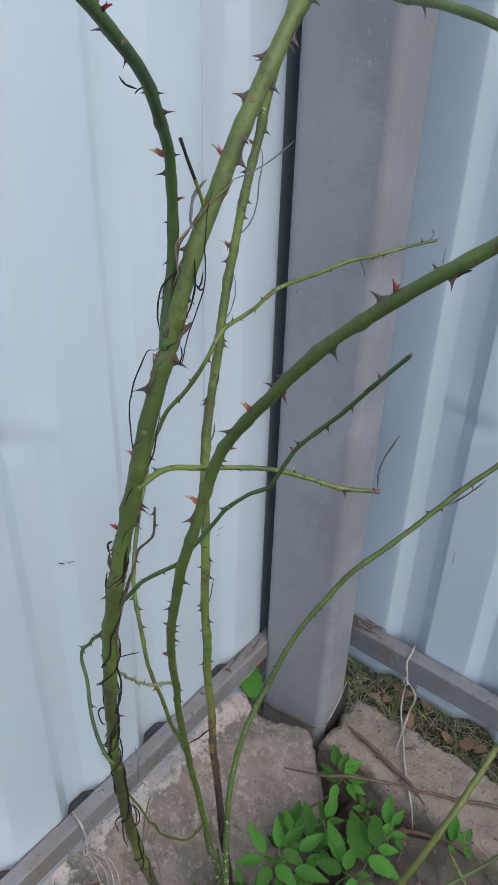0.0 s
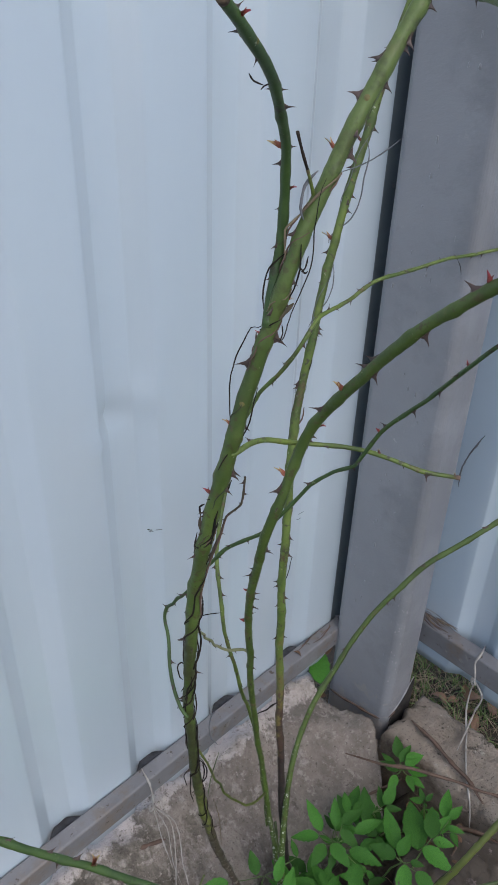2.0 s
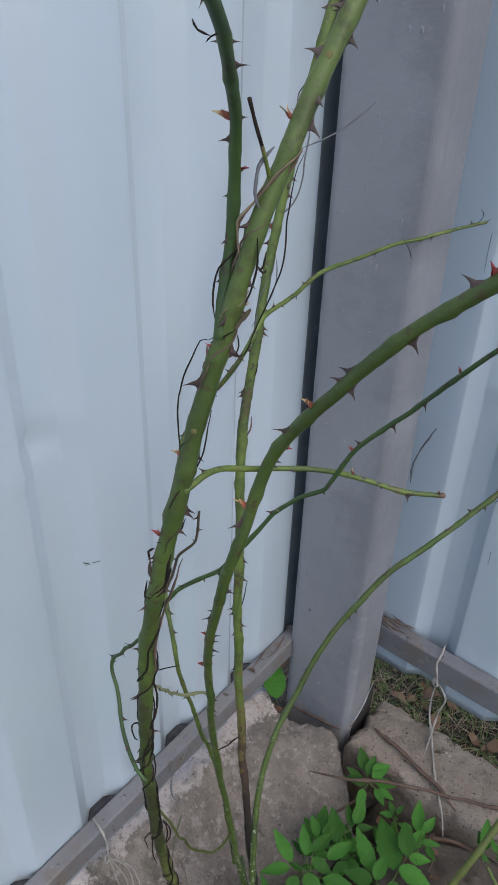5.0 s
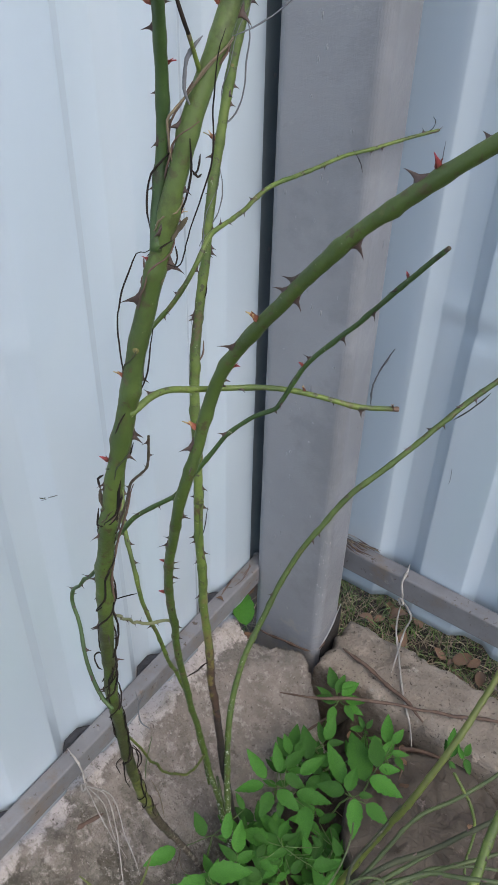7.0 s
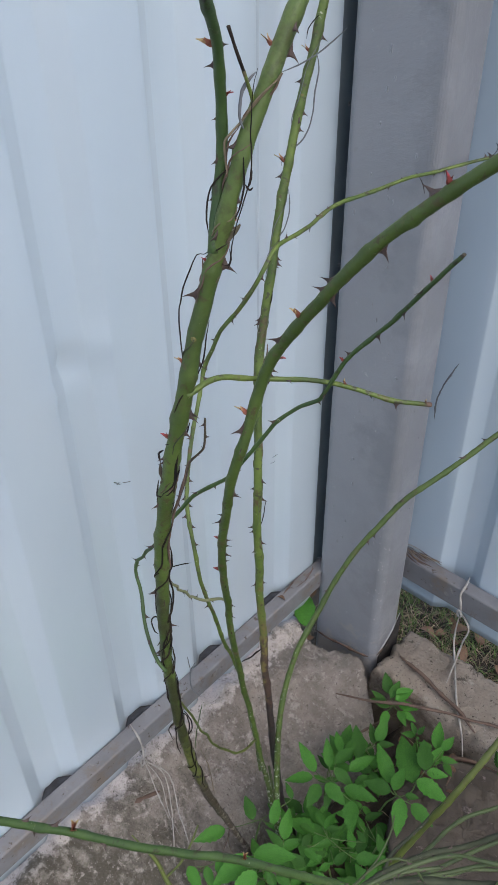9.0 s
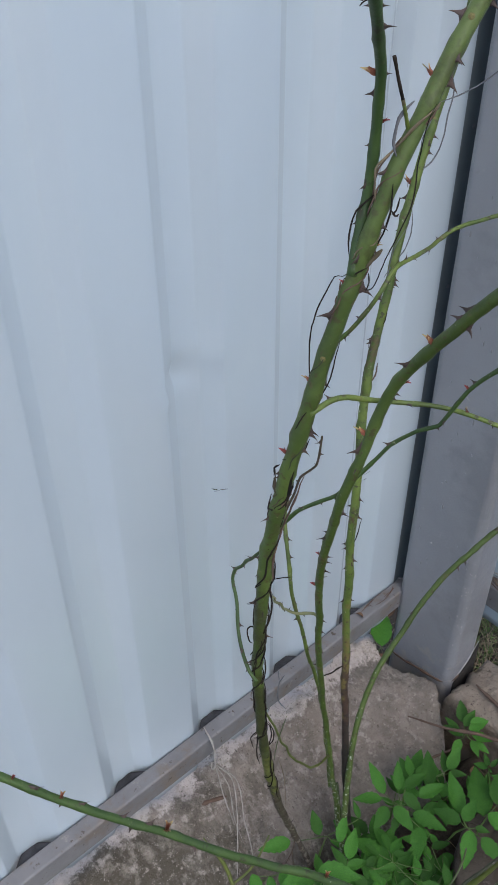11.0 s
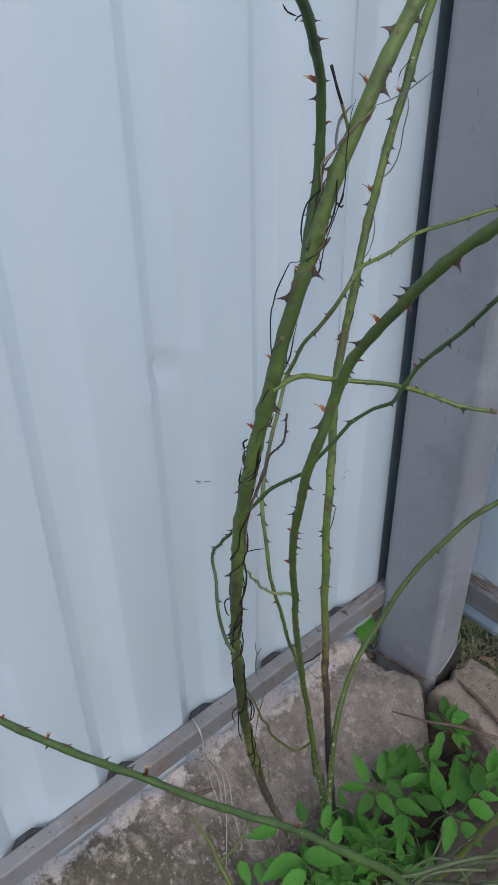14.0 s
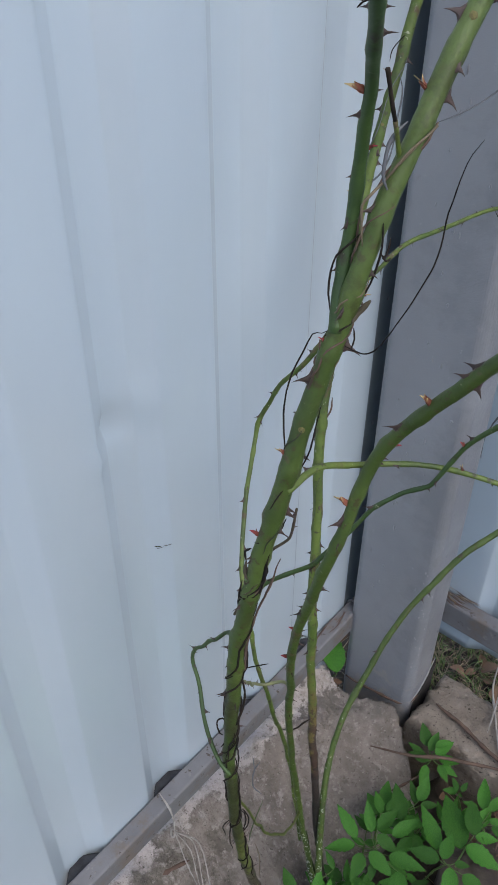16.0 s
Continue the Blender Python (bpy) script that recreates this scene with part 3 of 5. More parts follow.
def footing_height(x, y):
    """Flat beside the post, then a bank that falls away from the rail."""
    d = 0.74 * (x - 0.118) - 0.67 * (y + 0.034)
    fall = min(max(0.0, d), 1.3 * max(0.0, x - 0.02))
    h = 0.049 - 0.45 * fall + 0.022 * math.exp(-((x - 0.004) / 0.022) ** 2 - ((y + 0.066) / 0.028) ** 2)
    h += 0.012 * math.exp(-((x + 0.0) / 0.03) ** 2) * (y < -0.08) * (1 + 0.8 * noise.noise((x * 30, y * 30, 8.0)))
    h += 0.006 * noise.noise((x * 14, y * 14, 8.0)) + 0.0034 * noise.noise((x * 60, y * 60, 10.0)) + 0.0022 * noise.noise((x * 150, y * 150, 12.0))
    rim = float(np.interp(x, (-0.04, 0.0, 0.02, 0.06, 0.10, 0.117), (-0.036, -0.044, -0.058, -0.050, -0.034, -0.020))) + 0.005 * noise.noise((x * 60, y * 60, 3.0))
    if y > rim:
        h -= min(float(np.interp(x, (0.0, 0.02, 0.06, 0.10, 0.117), (0.10, 0.09, 0.045, 0.010, 0.0))), (y - rim) * 7)
    return h - 0.005 * max(0.0, noise.noise((x * 95, y * 95, 16.0)) - 0.30)


verts, faces, ACROSS, DOWN = [], [], 206, 118
for j in range(DOWN):
    for i in range(ACROSS):
        a, c = 0.028 - 0.004 * i, -0.16 + 0.004 * j
        over = a + 0.005 * noise.noise((c * 30, 2.0, 5.0)) + 0.003 * noise.noise((c * 110, 4.0, 5.0))
        push = min(a, 0.0) + 0.15 * max(over, 0.0)
        x, y = 0.114 + 0.67 * push + 0.74 * c, -0.0385 + 0.74 * push - 0.67 * c
        x, y = max(x, -0.035), min(y, -0.012)
        z = footing_height(x, y)
        if over > -0.008:
            z -= 0.008 - math.sqrt(max(0.0, 6.4e-5 - (0.008 + min(over, 0.0)) ** 2))
        if over > 0:
            z = max(-0.13, z - over * 9)
        verts.append((x, y, z))
for j in range(DOWN - 1):
    for i in range(ACROSS - 1):
        q = (j * ACROSS + i, (j + 1) * ACROSS + i, (j + 1) * ACROSS + i + 1, j * ACROSS + i + 1)
        if len({(round(verts[k][0], 4), round(verts[k][1], 4)) for k in q}) > 2:
            faces.append(q)
tagged(new("concrete_block", mesh("concrete_block", verts, faces, M_FOOT)), "rough stained concrete footing that slopes away from the fence rail", "concrete block")
slab("concrete_block", 0.121, 0.80, -0.036, 0.057, 0.050, -0.13, 11.0, "rough brown-grey concrete kerb block below the fence", M_CONC, 0.004)

# ---- stump ----
stump = thing("tree_stump", (0.33, -0.145, 0.0), "low weathered tree stump with a cracked grey-brown cut face", "stump")
verts, faces = [], []
RINGS, SIDES = 26, 72
for i in range(RINGS):
    q = i / (RINGS - 1)
    for k in range(SIDES):
        a = 2 * math.pi * k / SIDES
        R = 0.088 * (1 + 0.10 * noise.noise((math.cos(a) * 1.5, math.sin(a) * 1.5, 3.3)))
        if q < 0.8:
            rad, z = R * q / 0.8, 0.050
            crack = abs(noise.noise((math.cos(a) * 2.6 + rad * 18, math.sin(a) * 2.6, rad * 22)))
            z += 0.003 * noise.noise((math.cos(a) * rad * 60, math.sin(a) * rad * 60, 1)) - 0.006 * max(0.0, 1 - crack * 9) * min(1, q * 3)
        else:
            rad, z = R * (1 + 0.04 * (q - 0.8)), 0.050 - (q - 0.8) / 0.2 * 0.09
        verts.append((0.33 + rad * math.cos(a), -0.145 + rad * math.sin(a), z))
for i in range(RINGS - 1):
    for k in range(SIDES):
        a, b = i * SIDES + k, i * SIDES + (k + 1) % SIDES
        faces.append((a, a + SIDES, b + SIDES, b))
under("cut_face", mesh("cut_face", verts, faces, M_STUMP), stump)

# ---- rose ----
rose = thing("rose_bush", (0.15, -0.27, 0.0), "bare thorny green climbing rose canes with swelling red buds", "rose bush")


def thorn_mesh():
    verts, faces, sides = [], [], 6
    for q, along, out in ((0.62, 0.0, -0.14), (0.30, 0.0, 0.06), (0.125, -0.06, 0.27), (0.055, -0.14, 0.58), (0.020, -0.25, 0.86)):
        for k in range(sides):
            a = 2 * math.pi * k / sides
            verts.append((q * 0.42 * math.sin(a), along + q * math.cos(a) * 1.5, out))
    verts.append((0, -0.34, 1.0))
    for i in range(4):
        for k in range(sides):
            a, b = i * sides + k, i * sides + (k + 1) % sides
            faces.append((a, a + sides, b + sides, b))
    for k in range(sides):
        faces.append((24 + k, 30, 24 + (k + 1) % sides))
    return mesh("thorn", verts, faces, M_THORN)


def bud_mesh(name, spread, material, count, plump=1.0):
    """A few narrow pointed scales that open from one spot."""
    verts, faces = [], []
    for i in range(count):
        turn = 2 * math.pi * i / count + 0.4 * i
        lean = spread * (0.4 + 0.6 * ((i * 7) % 5) / 4)
        long = 1.0 - 0.22 * (i % 3)
        base = len(verts)
        for q, wide in ((0, 0.13), (0.3, 0.155), (0.65, 0.10), (1, 0.01)):
            for s in (-1, 0, 1):
                x, y, z = s * wide * plump, -0.06 * (1 - abs(s)) - lean * q * q * 0.6, q * long
                verts.append((x * math.cos(turn) - y * math.sin(turn), x * math.sin(turn) + y * math.cos(turn), z))
        n = len(verts)
        for j in range(3):
            for s in range(2):
                a = base + j * 3 + s
                faces.append((a, a + 1, a + 4, a + 3))
    return mesh(name, verts, faces, material)


THORN = thorn_mesh()
BUD_RED, BUD_DRY = bud_mesh("bud", 0.5, M_BUD, 4, 1.5), bud_mesh("bud", 0.5, M_BUDTIP, 3, 1.25)
rng = random.Random(7)


def stuck(line, radii, i, angle, size, mesh_data, name, parent, tilt=0.0, label=""):
    """Sets a small part on the skin of a cane at point i, turned round it by angle."""
    tan, u, w = frames(line)
    r = float(np.interp(i / (len(line) - 1), np.linspace(0, 1, len(radii)), radii))
    out = Vector(math.cos(angle) * u[i] + math.sin(angle) * w[i])
    up = Vector(tan[i])
    if up.z < 0:
        up = -up
    out = (out + up * tilt).normalized()
    up = (up - out * up.dot(out)).normalized()
    side = up.cross(out)
    m = Matrix(((side.x, up.x, out.x, 0), (side.y, up.y, out.y, 0), (side.z, up.z, out.z, 0), (0, 0, 0, 1)))
    at = Vector(line[i]) + out * r * 0.92
    return under(name, mesh_data, parent, label, Matrix.Translation(at) @ m @ Matrix.Diagonal((size, size, size, 1)))


LINES = {}
SIDES_OF = {"L": (-0.75, -0.6, 0.2), "R": (0.75, 0.6, 0.2), "U": (0, 0, 1), "D": (0, 0, -1)}


PAD = blob_mesh("thorn_base", M_PAD, 7.0, 0.10)
for v in PAD.vertices:
    v.co.x *= 0.46


def set_thorns(key, size, places):
    """Thorns on a cane: how far along it each one stands, on which side, and how large it is."""
    line, radii, ob = LINES[key]
    tan, u, w = frames(line)
    for place in places.split():
        i = min(len(line) - 1, int(float(place[:5]) * (len(line) - 1)))
        d = np.array(SIDES_OF[place[5]], float)
        angle = math.atan2(d @ w[i], d @ u[i]) + rng.uniform(-0.35, 0.35)
        stuck(line, radii, i, angle, size * float(place[6:]) * rng.uniform(1.10, 1.35), THORN, "thorn", ob, rng.uniform(-0.25, 0.05))
        if key in ("main", "right", "straight", "arch"):
            stuck(line, radii, i, angle, 0.75 * size * float(place[6:]) * rng.uniform(0.7, 1.2), PAD, "thorn_base", ob, 0.0)


def crooked(line, amount, gap, seed):
    """Bends a line slightly from node to node, as canes grow."""
    dice = random.Random(seed)
    s = np.r_[0, np.cumsum(np.linalg.norm(np.diff(line, axis=0), axis=1))]
    tan, u, w = frames(line)
    at, stops, away = gap * 0.5, [0.0], [(0.0, 0.0)]
    while at < s[-1] - gap * 0.4:
        a = 2.6 * len(stops) + dice.uniform(-0.9, 0.9)
        q = amount * dice.uniform(0.45, 1.0)
        stops.append(at)
        away.append((q * math.cos(a), q * math.sin(a)))
        at += gap * dice.uniform(0.6, 1.4)
    stops, away = np.array(stops + [s[-1]]), np.array(away + [(0.0, 0.0)])
    return line + np.interp(s, stops, away[:, 0])[:, None] * u + np.interp(s, stops, away[:, 1])[:, None] * w


CROOKED = {"main": (0.0009, 0.055), "thin": (0.0016, 0.036), "slant": (0.0006, 0.032), "side": (0.0012, 0.018), "right": (0.0011, 0.045), "straight": (0.0010, 0.050),
           "arch": (0.0006, 0.030), "low_bend": (0.0012, 0.055), "cross": (0.0009, 0.028), "twig": (0.0006, 0.016), "pale": (0.0014, 0.016), "link": (0.0018, 0.030), "reach": (0.0011, 0.045)}


def cane(key, points, radii, material=None, thorns=0.03, size=0.0065, start=0.1, end=1.0, label="", sides=14, lumps=0.075):
    if key in ("slant", "twig"):
        p = np.array(points, float)
        points = [p[0]] + [a + (b - a) * q for a, b in zip(p[:-1], p[1:]) for q in (0.15, 0.85)] + [p[-1]]
    line = spline(points, 0.003)
    line = line + 0.0007 * np.array([[noise.noise((p[0] * 38, p[1] * 38, p[2] * 38 + q)) for q in (0.0, 9.0, 21.0)] for p in line])
    if key in CROOKED:
        line = crooked(line, *CROOKED[key], len(LINES))
    v, f = tube(line, radii, sides, lumps, len(LINES))
    ob = under("cane", mesh("cane", v, f, material or M_CANE), rose, label)
    LINES[key] = (line, radii, ob)
    if thorns:
        s = np.r_[0, np.cumsum(np.linalg.norm(np.diff(line, axis=0), axis=1))]
        at, angle = s[-1] * start, rng.random() * 6
        while at < s[-1] * end:
            i = int(np.searchsorted(s, at))
            stuck(line, radii, min(i, len(line) - 1), angle, size * rng.uniform(0.75, 1.25), THORN, "thorn", ob, -0.1)
            angle += rng.uniform(1.6, 3.9)
            at += thorns * rng.uniform(0.55, 1.5)
    return ob


cane("main", [(0.165, -0.292, -0.06), (0.146, -0.311, 0.01), (0.140, -0.325, 0.072), (0.140, -0.343, 0.133), (0.144, -0.360, 0.194), (0.150, -0.375, 0.256), (0.153, -0.387, 0.318), (0.153, -0.394, 0.381), (0.154, -0.398, 0.444), (0.156, -0.399, 0.508), (0.159, -0.397, 0.571), (0.167, -0.393, 0.634), (0.176, -0.383, 0.696), (0.184, -0.370, 0.758), (0.194, -0.355, 0.819), (0.201, -0.329, 0.876), (0.208, -0.296, 0.930), (0.210, -0.272, 0.962), (0.213, -0.250, 0.995)], (0.0034, 0.0030, 0.0037, 0.0043, 0.0041, 0.0041, 0.0049, 0.0048, 0.0043, 0.0040, 0.0039), M_FOOTBARK, thorns=0.05, size=0.0058, start=0.15, label="thick green main cane")
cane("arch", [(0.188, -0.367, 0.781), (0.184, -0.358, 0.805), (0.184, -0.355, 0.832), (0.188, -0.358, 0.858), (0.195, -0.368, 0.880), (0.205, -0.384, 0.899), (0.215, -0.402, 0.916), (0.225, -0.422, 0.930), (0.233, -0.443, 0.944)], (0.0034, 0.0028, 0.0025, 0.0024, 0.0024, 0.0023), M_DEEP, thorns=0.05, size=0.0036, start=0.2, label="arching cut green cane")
cane("straight", [(0.172, -0.244, -0.068), (0.158, -0.254, 0.014), (0.148, -0.260, 0.098), (0.139, -0.261, 0.181), (0.127, -0.256, 0.264), (0.114, -0.249, 0.347), (0.105, -0.243, 0.431), (0.094, -0.231, 0.513), (0.080, -0.212, 0.594), (0.071, -0.187, 0.674), (0.065, -0.160, 0.753), (0.065, -0.133, 0.833), (0.070, -0.105, 0.912), (0.077, -0.076, 0.985)], (0.0034, 0.0035, 0.0037, 0.0038, 0.0036, 0.0034, 0.0035), M_STALKBARK, thorns=0.045, size=0.0045, start=0.25, label="slender light green cane")
cane("right", [(0.175, -0.268, -0.030), (0.150, -0.267, 0.041), (0.137, -0.270, 0.115), (0.132, -0.278, 0.190), (0.132, -0.290, 0.264), (0.135, -0.304, 0.338), (0.142, -0.319, 0.412), (0.152, -0.334, 0.485), (0.166, -0.348, 0.558), (0.187, -0.356, 0.630), (0.200, -0.341, 0.702), (0.238, -0.339, 0.766), (0.287, -0.333, 0.822), (0.343, -0.323, 0.871)], (0.0036, 0.0031, 0.0027, 0.0028, 0.0028, 0.0031, 0.0034, 0.0033, 0.0031), M_FLECK, thorns=0.05, size=0.0048, start=0.28, label="green cane that bends outward")
cane("thin", [(0.128, -0.266, 0.100), (0.1142, -0.2701, 0.2183), (0.1130, -0.2874, 0.3049), (0.1155, -0.3065, 0.3728), (0.1093, -0.3159, 0.4278), (0.0989, -0.3150, 0.4694), (0.0846, -0.3056, 0.5017), (0.0688, -0.2894, 0.5228), (0.0506, -0.2634, 0.5451), (0.0390, -0.2411, 0.5670), (0.0368, -0.2312, 0.5878), (0.0450, -0.2292, 0.6100), (0.0599, -0.2304, 0.6333), (0.0778, -0.2256, 0.6583), (0.0867, -0.2161, 0.6805), (0.0852, -0.1986, 0.6924), (0.0782, -0.1735, 0.6933), (0.0763, -0.1420, 0.6934), (0.0765, -0.1172, 0.6987), (0.0843, -0.0910, 0.7028), (0.111, -0.020, 0.711), (0.141, 0.032, 0.717)], (0.0019, 0.0018, 0.0017, 0.0017, 0.0018, 0.0017, 0.0013), M_FLECKSHOOT, thorns=0.03, size=0.0036, start=0.15, end=0.97, sides=10)
cane("cross", [(0.180, -0.384, 0.700), (0.182, -0.362, 0.701), (0.188, -0.342, 0.695), (0.199, -0.324, 0.690), (0.216, -0.311, 0.690), (0.236, -0.302, 0.688), (0.253, -0.291, 0.682), (0.268, -0.276, 0.678)], (0.0019, 0.0016, 0.0014, 0.0014), M_SHOOT, thorns=0.05, size=0.0032, sides=10)
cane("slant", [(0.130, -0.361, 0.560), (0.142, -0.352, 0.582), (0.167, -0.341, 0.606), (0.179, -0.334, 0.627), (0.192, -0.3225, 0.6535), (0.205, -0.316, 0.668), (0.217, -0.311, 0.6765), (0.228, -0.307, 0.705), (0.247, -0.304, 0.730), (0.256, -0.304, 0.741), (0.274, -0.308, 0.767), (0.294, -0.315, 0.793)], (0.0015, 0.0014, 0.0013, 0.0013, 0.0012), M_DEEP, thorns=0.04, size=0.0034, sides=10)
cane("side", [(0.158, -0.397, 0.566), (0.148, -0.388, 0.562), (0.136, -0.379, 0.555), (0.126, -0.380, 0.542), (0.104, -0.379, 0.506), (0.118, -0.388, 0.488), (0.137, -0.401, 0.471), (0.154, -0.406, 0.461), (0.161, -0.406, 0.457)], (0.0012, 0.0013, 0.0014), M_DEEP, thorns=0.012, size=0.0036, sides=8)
cane("low_bend", [(0.170, -0.280, 0.000), (0.163, -0.277, 0.066), (0.153, -0.268, 0.131), (0.140, -0.249, 0.193), (0.128, -0.214, 0.248), (0.130, -0.173, 0.300), (0.138, -0.134, 0.353), (0.158, -0.094, 0.402), (0.187, -0.051, 0.443), (0.217, -0.007, 0.484), (0.248, 0.036, 0.523)], (0.0036, 0.0032, 0.0029, 0.0028, 0.0028, 0.0026), M_FLECK, thorns=0.08, size=0.0046, start=0.4, label="pale green arching shoot")
cane("fore", [(0.279, -0.274, -0.001), (0.291, -0.253, 0.071), (0.307, -0.234, 0.144), (0.325, -0.213, 0.215), (0.339, -0.168, 0.272), (0.346, -0.100, 0.308)], (0.0034, 0.0034, 0.0032, 0.0030), M_OLIVE, thorns=0.06, size=0.005)
cane("reach", [(0.152, -0.640, 0.624), (0.179, -0.607, 0.588), (0.204, -0.572, 0.545), (0.228, -0.536, 0.504), (0.256, -0.497, 0.462), (0.283, -0.457, 0.422), (0.306, -0.425, 0.382), (0.329, -0.392, 0.336), (0.338, -0.365, 0.250), (0.335, -0.345, 0.130), (0.325, -0.330, -0.020)], (0.0022, 0.0023, 0.0026, 0.0030, 0.0031, 0.0030, 0.0034), M_DEEP, thorns=0.05, size=0.0045, start=0.05, end=0.6, label="long low cane that reaches outward")
cane("top", [(0.189, -0.272, 0.935), (0.223, -0.293, 0.939), (0.256, -0.316, 0.940), (0.287, -0.345, 0.941), (0.310, -0.367, 0.9425), (0.336, -0.380, 0.9406), (0.362, -0.388, 0.934), (0.390, -0.392, 0.922)], (0.0019, 0.0017, 0.0015, 0.0014), thorns=0.04, size=0.004)
cane("stub", [(0.1956, -0.3441, 0.8461), (0.1960, -0.3467, 0.8514), (0.1969, -0.3528, 0.8635)], (0.0012, 0.0010, 0.0009, 0.0009), M_SHOOT, thorns=0, sides=8)
cane("stub_tip", [(0.1969, -0.3528, 0.8635), (0.1971, -0.3576, 0.8730), (0.1974, -0.3623, 0.8824)], (0.0008, 0.0008, 0.0007, 0.0009), M_VINE, thorns=0, sides=8)
cane("twig", [(0.131, -0.367, 0.558), (0.1411, -0.3641, 0.5826), (0.1483, -0.3628, 0.6071), (0.1534, -0.3619, 0.6243), (0.1637, -0.3590, 0.6396), (0.1666, -0.3597, 0.6520), (0.1701, -0.3622, 0.6677)], (0.0010, 0.0008, 0.0007), M_OLD, thorns=0.009, size=0.0034, sides=8)
cane("pale", [(0.156, -0.392, 0.538), (0.136, -0.356, 0.479), (0.132, -0.338, 0.455), (0.139, -0.324, 0.449), (0.145, -0.321, 0.439)], (0.0010, 0.0011, 0.0012), M_PALE, thorns=0.014, size=0.0028, sides=8)
cane("link", [(0.155, -0.395, 0.412), (0.157, -0.376, 0.347), (0.153, -0.349, 0.275), (0.145, -0.312, 0.215), (0.134, -0.281, 0.186)], (0.0009, 0.0011, 0.0013), M_OLIVE, thorns=0.03, size=0.003, sides=8)
cane("b1", [(0.302, -0.247, 0.062), (0.315, -0.208, 0.092), (0.327, -0.175, 0.115), (0.350, -0.145, 0.129), (0.374, -0.109, 0.147), (0.389, -0.082, 0.163)], (0.0023, 0.0020), M_BACK, thorns=0, size=0.004, sides=10)
cane("b2", [(0.312, -0.273, 0.108), (0.338, -0.236, 0.126), (0.364, -0.197, 0.146), (0.392, -0.160, 0.164), (0.411, -0.133, 0.176)], (0.0022, 0.0019), M_BACK, thorns=0, size=0.004, sides=10)
cane("b3", [(0.300, -0.293, 0.097), (0.316, -0.267, 0.111), (0.351, -0.231, 0.122), (0.363, -0.217, 0.128), (0.395, -0.192, 0.129), (0.433, -0.171, 0.123)], (0.0018, 0.0016), M_BACK, thorns=0, size=0.004, sides=10)
cane("b4", [(0.396, -0.284, 0.211), (0.399, -0.271, 0.229), (0.400, -0.253, 0.238), (0.397, -0.231, 0.253), (0.396, -0.208, 0.268)], (0.0044, 0.0040), M_SHOOT, thorns=0.03, size=0.005, sides=10)
cane("b5", [(0.340, -0.129, 0.151), (0.366, -0.136, 0.127), (0.380, -0.147, 0.106), (0.385, -0.167, 0.083), (0.390, -0.176, 0.070)], (0.0017, 0.0014), M_SHOOT, thorns=0.02, size=0.004, sides=10)
cane("p1", [(0.329, -0.392, 0.306), (0.329, -0.392, 0.336), (0.335, -0.375, 0.330), (0.352, -0.346, 0.336), (0.369, -0.326, 0.343), (0.392, -0.318, 0.354), (0.430, -0.300, 0.360)], (0.0019, 0.0016), M_BACK, thorns=0.012, size=0.0034, sides=8)
cane("p2", [(0.314, -0.359, 0.255), (0.326, -0.335, 0.244), (0.351, -0.302, 0.231), (0.381, -0.275, 0.224), (0.417, -0.240, 0.220)], (0.0028, 0.0034, 0.0030), M_DEAD, thorns=0.03, size=0.004, sides=8)
cane("p3", [(0.308, -0.339, 0.215), (0.321, -0.308, 0.221), (0.338, -0.278, 0.223), (0.357, -0.251, 0.220), (0.378, -0.218, 0.222), (0.396, -0.188, 0.222)], (0.0022, 0.0026, 0.0022), M_DEAD, thorns=0.03, size=0.004, sides=8)
cane("p4", [(0.324, -0.308, 0.200), (0.351, -0.276, 0.200), (0.371, -0.250, 0.200), (0.392, -0.227, 0.205), (0.409, -0.208, 0.208)], (0.0020, 0.0018), M_BACK, thorns=0.02, size=0.0034, sides=8)
cane("p5", [(0.308, -0.296, 0.159), (0.303, -0.275, 0.168), (0.308, -0.250, 0.171), (0.312, -0.233, 0.176), (0.316, -0.210, 0.187)], (0.0017, 0.0014), M_DEAD, thorns=0.03, size=0.003, sides=8)
cane("p6", [(0.335, -0.387, 0.308), (0.334, -0.371, 0.308), (0.335, -0.357, 0.305), (0.348, -0.337, 0.305), (0.363, -0.319, 0.302)], (0.0016, 0.0013), M_BACK, thorns=0.012, size=0.003, sides=8)
cane("p7", [(0.336, -0.414, 0.372), (0.332, -0.433, 0.376), (0.330, -0.446, 0.380), (0.331, -0.461, 0.377)], (0.0016, 0.0014), M_BACK, thorns=0.02, size=0.003, sides=8)
cane("p8", [(0.318, -0.380, 0.292), (0.322, -0.353, 0.296), (0.328, -0.334, 0.290), (0.340, -0.321, 0.280), (0.353, -0.318, 0.261)], (0.0011, 0.0010), M_BACK, thorns=0.01, size=0.0026, sides=8)
cane("p9", [(0.290, -0.311, 0.143), (0.292, -0.279, 0.148), (0.290, -0.256, 0.160), (0.286, -0.246, 0.174)], (0.0010, 0.0009), M_BACK, thorns=0.012, size=0.0022, sides=8)
cane("y1", [(0.130, -0.444, 0.224), (0.149, -0.439, 0.206), (0.157, -0.438, 0.193), (0.165, -0.439, 0.181), (0.179, -0.438, 0.164), (0.195, -0.437, 0.144)], (0.0006, 0.0019, 0.0023, 0.0026), M_OLIVE, thorns=0.05, size=0.003, sides=8)
cane("y2", [(0.167, -0.396, 0.221), (0.169, -0.408, 0.207), (0.169, -0.419, 0.194), (0.167, -0.429, 0.187), (0.164, -0.438, 0.181)], (0.0009, 0.0012), M_OLIVE, thorns=0, sides=8)
